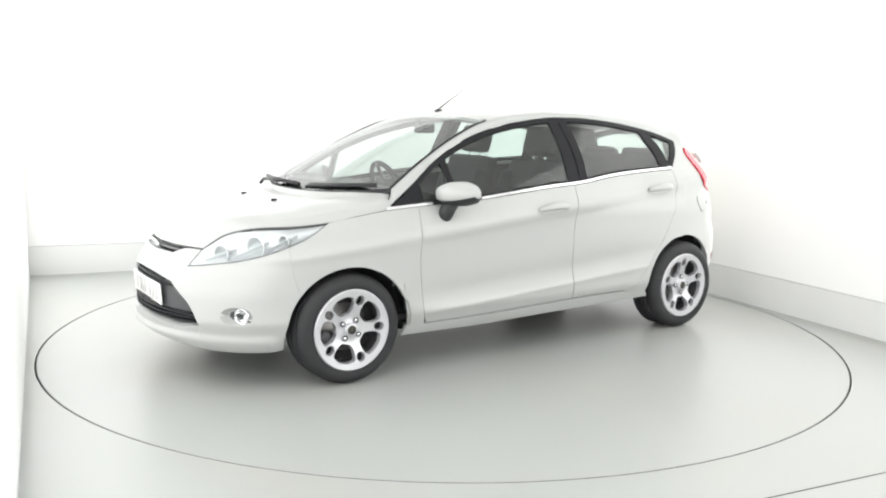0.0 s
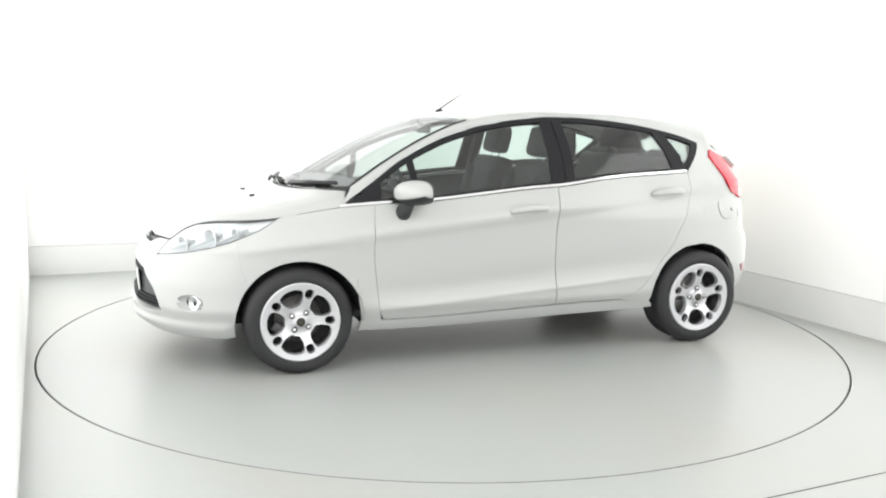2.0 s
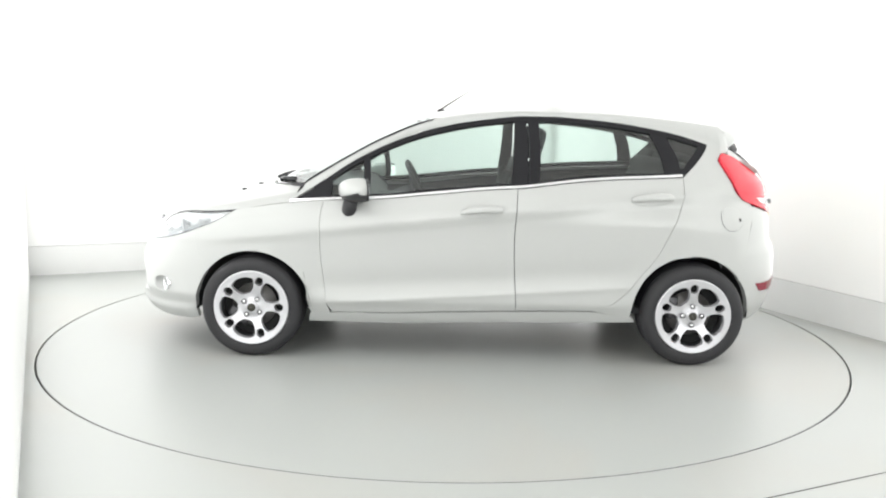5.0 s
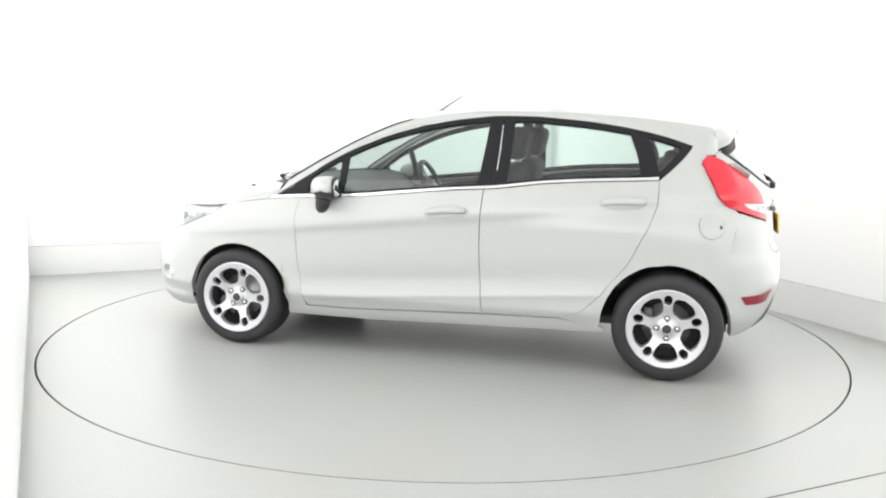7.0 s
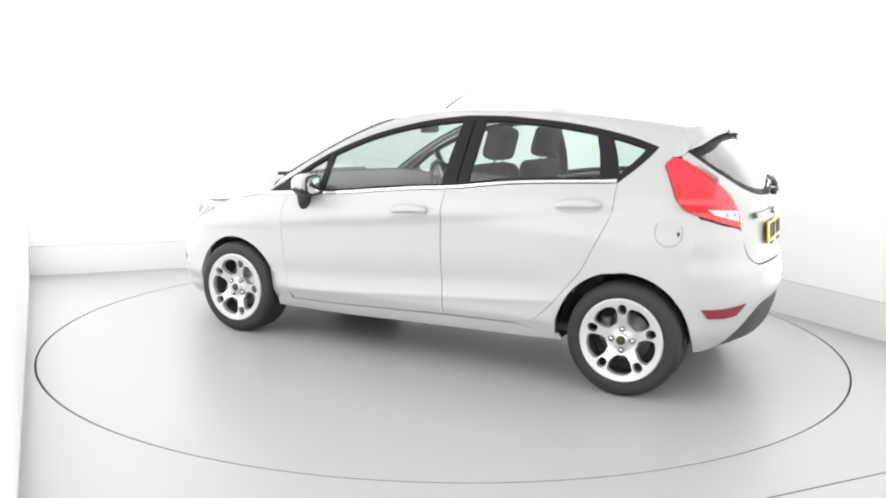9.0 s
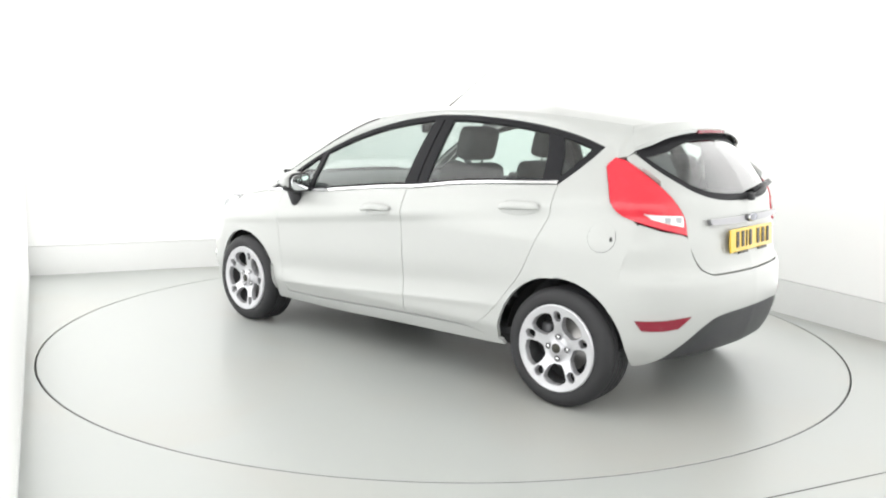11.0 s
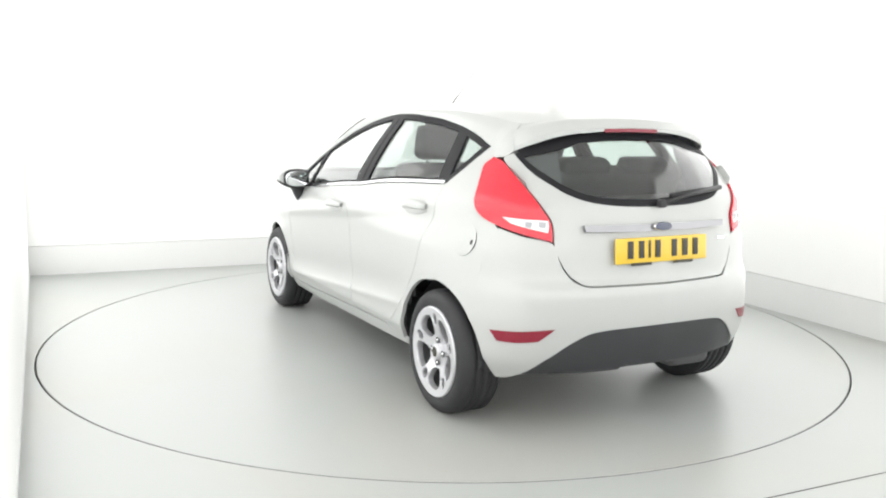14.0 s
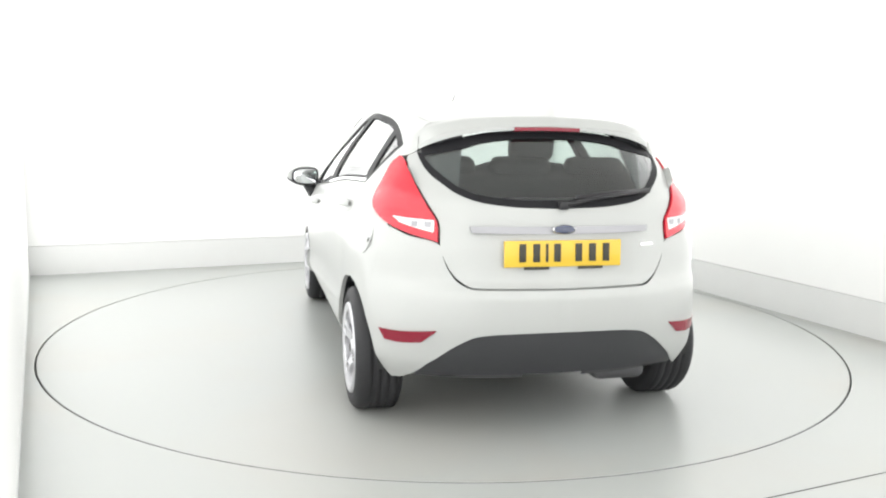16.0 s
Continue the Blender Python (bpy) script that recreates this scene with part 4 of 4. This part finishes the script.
# -- fuel flap, handles, mirrors, aerial
c, flap_r = (-1.488, 0.842), 0.067
disc = [[(c[0] + flap_r * q * math.cos(a), c[1] + flap_r * q * math.sin(a)) for a in np.linspace(0, 2 * math.pi, 33)] for q in (0.03, 0.5, 0.93, 1.0)]
net = np.array(disc)
net = skin(net[..., 0], net[..., 1], 0.0025)
part("fuel_flap", mesh_of([net], gap=0.0, depth=0.006), PAINT, car)
ring = np.array([[(c[0] + flap_r * q * math.cos(a), c[1] + flap_r * q * math.sin(a)) for a in np.linspace(0, 2 * math.pi, 33)] for q in (1.0, 1.028)])
part("flap_gap", mesh_of([skin(ring[..., 0], ring[..., 1], 0.0006)], gap=0, depth=0), GAP, car, "dark gap round the fuel flap")
notch = np.array([[(c[0] - 0.048 + 0.007 * q * math.cos(a), c[1] - 0.006 + 0.011 * q * math.sin(a)) for a in np.linspace(0, 2 * math.pi, 17)] for q in (0.03, 1.0)])
part("flap_notch", mesh_of([skin(notch[..., 0], notch[..., 1], 0.0032)], gap=0, depth=0), GAP, car, "small dark finger notch of the fuel flap")


def handle(s0, s1, z0, z1, doors):
    mid_s, mid_z = (s0 + s1) / 2, (z0 + z1) / 2
    hw, hh = abs(s1 - s0) / 2, 0.034
    for flip in (1, -1):
        net = np.array([[(mid_s + q * (hw * 1.08 * math.cos(a)), mid_z + (mid_s + q * hw * math.cos(a) - mid_s) * (z1 - z0) / (s1 - s0) + q * hh * math.sin(a))
                         for a in np.linspace(0, 2 * math.pi, 33)] for q in (0.02, 0.4, 0.75, 0.95, 1.0)])
        cup = np.stack([skin(net[i][:, 0], net[i][:, 1], o) for i, o in enumerate((0.002, 0.0022, 0.0026, 0.0022, 0.0006))])
        up = doors[0 if flip > 0 else 1]
        part("handle_cup", mesh_of([cup], flip=flip, gap=0, depth=0), PAINT, up)
        grip = []
        for i in range(13):
            t = i / 12
            s = s0 + (s1 - s0) * t
            z = z0 + (z1 - z0) * t + 0.004 + 0.006 * math.sin(math.pi * t)
            bow = 0.008 + 0.030 * math.sin(math.pi * t) ** 0.6
            h = 0.010 + 0.007 * math.sin(math.pi * t) ** 0.5
            q = [skin(np.array(s), np.array(z + h * math.cos(a)), bow + 0.008 * math.sin(a)) for a in np.linspace(0, 2 * math.pi, 11)]
            grip.append(q)
        part("handle", mesh_of([np.array(grip)], flip=flip, gap=0, depth=0), PAINT, up, "body-coloured door handle")


handle(0.075, -0.17, 0.850, 0.868, front_door)
handle(-0.905, -1.145, 0.934, 0.950, rear_door)

for flip in (1, -1):
    rows = []
    for i in range(15):
        t = i / 14
        y = 0.795 + 0.205 * t
        grow = math.sin(math.pi * (0.16 + 0.80 * t)) ** 0.55
        zc, xc = 0.968 + 0.006 * t, 0.665 - 0.070 * t
        hz, hx = 0.066 * grow, 0.104 * grow
        ring = []
        for a in np.linspace(0, 2 * math.pi, 29):
            ca, sa = math.cos(a), math.sin(a)
            fx = hx * (max(ca, 0) ** 0.9) if ca > 0 else -hx * 0.42 * (abs(ca) ** 0.35)
            ring.append((xc + fx, y, zc + hz * (abs(sa) ** 0.8) * (1 if sa > 0 else -1)))
        rows.append(ring)
    bm = mesh_of([np.array(rows)], flip=flip, gap=0, depth=0)
    bmesh.ops.holes_fill(bm, edges=[e for e in bm.edges if e.is_boundary], sides=60)
    mirror = part("door_mirror", bm, PAINT, car, "silver-white door mirror shell")
    lower = np.array(rows)[:, 17:27] * [1, 1, 1]
    lower = lower + (lower - lower.mean(axis=(0, 1))) * 0.03
    part("mirror_base", mesh_of([lower], flip=flip, gap=0, depth=0.004), BLACK, mirror, "black lower mirror shell")
    bm = tube([(0.69, 0.79 * flip, 0.822), (0.69, 0.825 * flip, 0.860), (0.675, 0.865 * flip, 0.925)], 0.046, 12, taper=0.85)
    part("mirror_arm", bm, BLACK, mirror, "black mirror arm")
    m = Matrix.Translation((0.590, 0.888 * flip, 0.971)) @ pose(0, 0, 0, 0, 0, 8 * flip)
    for name, wy, hz, x0, x1, mat, text in (("mirror_frame", 0.088, 0.058, 0.02, -0.010, BLACK, "black mirror frame"), ("mirror_glass", 0.077, 0.048, 0.0, -0.013, MIRROR, "silvered mirror glass")):
        bm, rings = bmesh.new(), []
        for x, k in ((x0, 1.0), (x1, 1.0), (x1 - 0.002, 0.95)):
            ring = []
            for q in range(40):
                a = 2 * math.pi * q / 40
                ca, sa = math.cos(a), math.sin(a)
                ring.append(bm.verts.new(m @ Vector((x, flip * wy * k * abs(ca) ** 0.55 * (1 if ca > 0 else -1), hz * k * (1 - 0.12 * ca) * abs(sa) ** 0.6 * (1 if sa > 0 else -1)))))
            rings.append(ring)
        for p, q in zip(rings, rings[1:]):
            for i in range(40):
                bm.faces.new((p[i], p[(i + 1) % 40], q[(i + 1) % 40], q[i]))
        bm.faces.new(rings[-1])
        bmesh.ops.recalc_face_normals(bm, faces=bm.faces)
        part(name, bm, mat, mirror, text)

mast = part("aerial_base", box_bm(0.205, 0, 1.414, 0.05, 0.03, 0.022, 0.009), BLACK, car, "black aerial foot on the roof")
part("aerial", tube([(0.215, 0, 1.420), (0.145, 0, 1.467), (0.08, 0, 1.510)], 0.0058, 8, taper=0.6), BLACK, mast, "black aerial spring")
part("aerial_rod", tube([(0.08, 0, 1.510), (-0.10, 0, 1.634), (-0.27, 0, 1.752)], 0.0008, 6), DARKMETAL, mast, "thin pale aerial rod")
part("aerial_tip", tube([(0.08, 0, 1.506), (-0.03, 0, 1.583), (-0.262, 0, 1.739)], 0.0019, 6, taper=0.6), DARKMETAL, mast, "thin grey aerial rod")

# -- inner shell, underside and wheel wells
inner_s, inner_z = np.meshgrid(np.linspace(-2.3, 2.3, 120), np.linspace(0.0, 1.0, 16), indexing="ij")
px = skin(inner_s, 0.5 + 0 * inner_z)[..., 0]
zz = 0.235 + inner_z * (np.where(px > 0.9, 0.66, BELT(np.clip(px, -1.3, 1.04)) - 0.012) - 0.235)
zz = np.where(px < -1.4, 0.235 + inner_z * 0.60, zz)
shell = skin(inner_s, zz, -0.035)


def shell_mesh(flip):
    bm = bmesh.new()
    vs = [[bm.verts.new((p[0], p[1] * flip, p[2])) for p in row] for row in shell]
    for i in range(len(vs) - 1):
        for j in range(len(vs[0]) - 1):
            c = (shell[i][j] + shell[i + 1][j + 1]) / 2
            if any(math.hypot(c[0] - a[0], c[2] - a[1]) < a[2] + 0.012 for a in (FA, RA)):
                continue
            bm.faces.new((vs[i][j], vs[i + 1][j], vs[i + 1][j + 1], vs[i][j + 1]))
    return bm


for flip in (1, -1):
    part("door_lining", shell_mesh(flip), DASH, car, "dark grey inner lining")
for a in (FA, RA):
    for flip in (1, -1):
        bm, rows = bmesh.new(), []
        for y in (0.745, 0.70, 0.52):
            rows.append([bm.verts.new((a[0] + a[2] * math.cos(t), y * flip, a[1] + a[2] * math.sin(t))) for t in np.linspace(-0.06, math.pi + 0.06, 33)])
        for p, q in zip(rows, rows[1:]):
            for i in range(32):
                bm.faces.new((p[i], p[i + 1], q[i + 1], q[i]))
        bm.faces.new(rows[-1])
        part("wheel_well", bm, GAP, car, "black wheel well liner")
part("underbody", box_bm(0.0, 0, 0.235, 1.75, 1.34, 0.05, 0.012), GAP, car, "black underbody")
part("front_underbody", box_bm(1.34, 0, 0.245, 0.90, 1.00, 0.05, 0.012), GAP, car, "black underbody")
part("rear_underbody", box_bm(-1.30, 0, 0.295, 0.84, 1.00, 0.05, 0.012), GAP, car, "black underbody")
part("silencer", box_bm(-1.50, -0.36, 0.262, 0.36, 0.26, 0.13, 0.05, segments=4), DARKMETAL, car, "dull metal exhaust silencer")
part("rear_axle", tube([(-1.24, -0.62, 0.27), (-1.20, 0, 0.25), (-1.24, 0.62, 0.27)], 0.035, 12), DARKMETAL, car, "dark rear axle beam")

# -- cabin
part("cabin_floor", box_bm(-0.3, 0, 0.30, 2.5, 1.50, 0.04, 0.01), FABRIC, car, "dark carpet")
dash_rows = []
for y in np.linspace(-0.70, 0.70, 25):
    k = 1 - 0.10 * (y / 0.7) ** 2
    dash_rows.append([(1.08 * k - 0.05 * (y / 0.7) ** 2, y, 0.985), (0.85 * k, y, 0.985 + 0.02 * math.cos(y * 6)), (0.68, y, 0.955), (0.60, y, 0.88), (0.60, y, 0.75), (0.72, y, 0.55), (0.75, y, 0.32)])
part("dashboard", mesh_of([np.array(dash_rows)], gap=0, depth=0.01), DASH, car, "dark grey dashboard")
part("centre_console", box_bm(0.52, 0, 0.66, 0.26, 0.26, 0.46, 0.05, segments=3), DASH, car, "dark centre console")
part("console_trim", box_bm(0.40, 0, 0.78, 0.012, 0.20, 0.20, 0.005), SATIN, car, "satin silver console trim")
wheel_m = Matrix.Translation((0.36, -0.36, 0.90)) @ pose(0, 0, 0, 0, -65, 0)
bm = lathe([(0.185 + 0.017 * math.cos(a), 0.017 * math.sin(a)) for a in np.linspace(0, 2 * math.pi, 11)[:-1]], 40, axis="Z", close=True)
sw = part("steering_wheel", bm, BLACK, car, "dark steering wheel")
sw.matrix_basis = wheel_m
part("boss", box_bm(0, 0, -0.02, 0.15, 0.14, 0.05, 0.03, segments=3), DASH, sw)
for a in (0, 180, 270):
    m = pose(0, 0, 0, 0, 0, a + 90)
    part("spoke", box_bm(0.12, 0, -0.012, 0.14, 0.035, 0.016, 0.006, m), SATIN, sw, "satin silver spoke")
part("steering_column", tube([(0.38, -0.36, 0.88), (0.64, -0.36, 0.78)], 0.05, 14), DASH, car)


def seat(y, x=-0.02):
    base = part("front_seat", box_bm(x + 0.05, y, 0.50, 0.50, 0.50, 0.16, 0.06, segments=3), FABRIC, car, "dark cloth front seat")
    m = Matrix.Translation((x - 0.18, y, 0.55)) @ pose(0, 0, 0, 0, -14, 0)
    part("backrest", box_bm(0, 0, 0.28, 0.13, 0.48, 0.60, 0.06, m, segments=4), FABRIC, base)
    for sy in (-0.2, 0.2):
        part("bolster", box_bm(0.06, sy, 0.26, 0.10, 0.08, 0.46, 0.035, m, segments=3), FABRIC, base)
    part("headrest", box_bm(0.01, 0, 0.70, 0.11, 0.27, 0.19, 0.05, m, segments=4), FABRIC, base)
    for sy in (-0.06, 0.06):
        part("headrest_post", tube([m @ Vector((0, sy, 0.56)), m @ Vector((0, sy, 0.64))], 0.007, 8), CHROME, base, "chrome headrest post")
    part("seat_base", box_bm(x, y, 0.37, 0.42, 0.40, 0.14, 0.02), DASH, base)


seat(-0.36)
seat(0.36)
bench = part("rear_bench", box_bm(-0.80, 0, 0.52, 0.50, 1.24, 0.16, 0.06, segments=3), FABRIC, car, "dark cloth rear bench")
m = Matrix.Translation((-1.02, 0, 0.56)) @ pose(0, 0, 0, 0, -20, 0)
part("bench_back", box_bm(0, 0, 0.29, 0.14, 1.24, 0.64, 0.05, m, segments=3), FABRIC, bench)
for y in (-0.38, 0.38, 0):
    part("bench_headrest", box_bm(0.0, y, 0.615, 0.10, 0.30, 0.10, 0.045, m, segments=3), FABRIC, bench)
part("parcel_shelf", box_bm(-1.45, 0, 0.985, 0.50, 1.06, 0.02, 0.006), DASH, car, "dark parcel shelf")
part("rear_view_mirror", box_bm(0.31, 0, 1.305, 0.03, 0.22, 0.06, 0.02, segments=3), BLACK, car, "black rear-view mirror")
part("mirror_stalk", tube([(0.32, 0, 1.315), (0.352, 0, 1.358)], 0.010, 8), BLACK, car)
for y in (0.36, -0.36):
    part("sun_visor", box_bm(0.17, y, 1.36, 0.15, 0.36, 0.016, 0.006, Matrix.Translation((0, 0, 0))), LINER, car, "pale folded sun visor")


# -- wheels
def rim_mesh():
    """Alloy rim face with five broad openings and five small ones between them."""
    bm, nr, na = bmesh.new(), 34, 240
    rad = np.linspace(0.034, 0.206, nr)
    def dish(r):
        return 0.012 - 0.020 * math.exp(-((r - 0.06) / 0.05) ** 2) + 0.014 * (r / 0.206) ** 3
    vs = [[bm.verts.new((r * math.cos(2 * math.pi * i / na), dish(r), r * math.sin(2 * math.pi * i / na))) for i in range(na)] for r in rad]
    for j in range(nr - 1):
        for i in range(na):
            r, a = (rad[j] + rad[j + 1]) / 2, 360 * (i + 0.5) / na
            d = (a - 54 + 36) % 72 - 36          # from the middle of a broad opening
            e = (a - 90 + 36) % 72 - 36          # from the middle of a small one
            wide = ((r - 0.129) / 0.049) ** 4 + (d / (25.5 - 120 * max(0, 0.12 - r) - 40 * max(0, r - 0.15))) ** 4 < 1
            small = (abs(r - 0.157) / 0.027) ** 2.6 + (abs(math.radians(e) * r) / 0.0245) ** 2.6 < 1
            if not (wide or small):
                bm.faces.new((vs[j][i], vs[j][(i + 1) % na], vs[j + 1][(i + 1) % na], vs[j + 1][i]))
    bmesh.ops.delete(bm, geom=[v for v in bm.verts if not v.link_faces], context="VERTS")
    edge = [e for e in bm.edges if e.is_boundary]
    loop = {v for e in edge for v in e.verts if 0.04 < math.hypot(v.co.x, v.co.z) < 0.203}
    for _ in range(6):
        new_co = {}
        for v in loop:
            near = [e.other_vert(v).co for e in v.link_edges if e.is_boundary]
            if len(near) == 2:
                new_co[v] = v.co * 0.4 + (near[0] + near[1]) * 0.3
        for v, c in new_co.items():
            v.co = c
    made = bmesh.ops.extrude_edge_only(bm, edges=edge)["geom"]
    first = [g for g in made if isinstance(g, bmesh.types.BMVert)]
    inward = {}
    for v in first:
        src = next((e.other_vert(v) for e in v.link_edges if e.other_vert(v) not in inward and (e.other_vert(v).co - v.co).length < 1e-6), None)
        if src and 0.04 < math.hypot(v.co.x, v.co.z) < 0.203:
            mid = sum((f.calc_center_median() for f in src.link_faces if f.calc_area() > 1e-9), Vector()) / max(1, sum(f.calc_area() > 1e-9 for f in src.link_faces))
            d = v.co - mid
            d.y = 0
            inward[v] = d.normalized() * 0.003 if d.length > 1e-6 else Vector()
        else:
            inward[v] = Vector()
    for v, d in inward.items():
        v.co += d
        v.co.y -= 0.007
    lower_edge = [g for g in made if isinstance(g, bmesh.types.BMEdge) and g.verts[0] in inward and g.verts[1] in inward]
    for g in bmesh.ops.extrude_edge_only(bm, edges=lower_edge)["geom"]:
        if isinstance(g, bmesh.types.BMVert):
            g.co.y -= 0.026
    for e in lower_edge:
        e.smooth = False
    for e in edge:
        e.smooth = False
    bmesh.ops.recalc_face_normals(bm, faces=bm.faces)
    return bm


def make_wheel(x, y, z, flip, turn):
    """Wheel with its outer face at y; the parts are built facing +y."""
    bm = lathe([(0.19, -0.02), (0.186, -0.06), (0.182, -0.17), (0.20, -0.178)], 64)
    wheel = part("wheel", bm, DARKMETAL, car, "alloy wheel with a black tyre")
    wheel.matrix_basis = Matrix.Translation((x, y * flip, z)) @ pose(0, 0, 0, 0, 0, 0 if flip > 0 else 180) @ pose(0, 0, 0, 0, turn, 0)
    R = z
    prof = [(0.205, 0.006), (0.212, 0.014), (0.225, 0.020), (0.245, 0.022), (0.262, 0.018), (R - 0.014, 0.008), (R - 0.005, -0.004), (R - 0.001, -0.018)]
    for g in range(4):
        y0 = -0.035 - g * 0.038
        prof += [(R, y0), (R - 0.001, y0 - 0.012), (R - 0.008, y0 - 0.014), (R - 0.008, y0 - 0.020), (R - 0.001, y0 - 0.022)]
    prof += [(R - 0.005, -0.176), (R - 0.02, -0.188), (0.25, -0.196), (0.21, -0.190), (0.19, -0.17)]
    part("tyre", lathe(prof, 96), RUBBER, wheel, "black rubber tyre")
    part("rim", rim_mesh(), ALLOY, wheel, "bright silver five-spoke alloy rim")
    part("rim_lip", lathe([(0.196, 0.014), (0.205, 0.026), (0.212, 0.022), (0.214, 0.012), (0.206, 0.0)], 96), ALLOY, wheel, "bright rim lip")
    bm = lathe([(0.036, -0.010), (0.034, 0.010), (0.028, 0.013), (0.004, 0.014)], 28)
    part("hub_cap", bm, ALLOY, wheel, "small silver hub cap")
    part("hub_badge", lathe([(0.024, 0.0145), (0.022, 0.0155), (0.002, 0.016)], 24), INK, wheel, "dark oval centre mark")
    for k in range(4):
        a = math.radians(90 * k)
        at = (0.054 * math.cos(a), 0, 0.054 * math.sin(a))
        part("nut_recess", lathe([(0.0155, 0.001), (0.0125, 0.003), (0.0115, -0.006)], 16, at=at), DARKMETAL, wheel)
        part("wheel_nut", lathe([(0.0095, -0.012), (0.0095, 0.002), (0.006, 0.004), (0.001, 0.004)], 6, at=at), CHROME, wheel, "chrome wheel nut")
    part("brake_disc", lathe([(0.128, -0.085), (0.125, -0.078), (0.070, -0.078), (0.066, -0.06), (0.01, -0.06)], 48), DISCMETAL, wheel, "steel brake disc")
    part("brake_caliper", box_bm(0.10, -0.07, 0.035, 0.06, 0.05, 0.13, 0.015), DARKMETAL, wheel, "dark brake caliper")
    # black disc added as the shade seen through the rim openings
    part("wheel_shade", lathe([(0.185, -0.11), (0.01, -0.11)], 48), GAP, wheel, "dark disc added for the shade inside the wheel")
    return wheel


for flip in (1, -1):
    make_wheel(1.247, 0.806, 0.288, flip, 55)
    make_wheel(-1.247, 0.807, 0.291, flip, 0)


# ---- what moves ----
OFF = (-0.1837, -0.0381)
ANGLES = (213.623, 206.605, 199.658, 192.772, 185.935, 179.136, 172.363, 165.605, 158.851, 152.090, 145.309, 138.499, 131.647, 124.742, 117.773, 110.728, 103.597)


def motions():
    walk(turntable, [(t, pose(*RING_AT, 0, 0, 0, a)) for t, a in enumerate(ANGLES)])
    walk(car, [(t, pose(0, 0, 0, 0, 0, a) @ pose(OFF[0], OFF[1], 0.0)) for t, a in enumerate(ANGLES)])


motions()
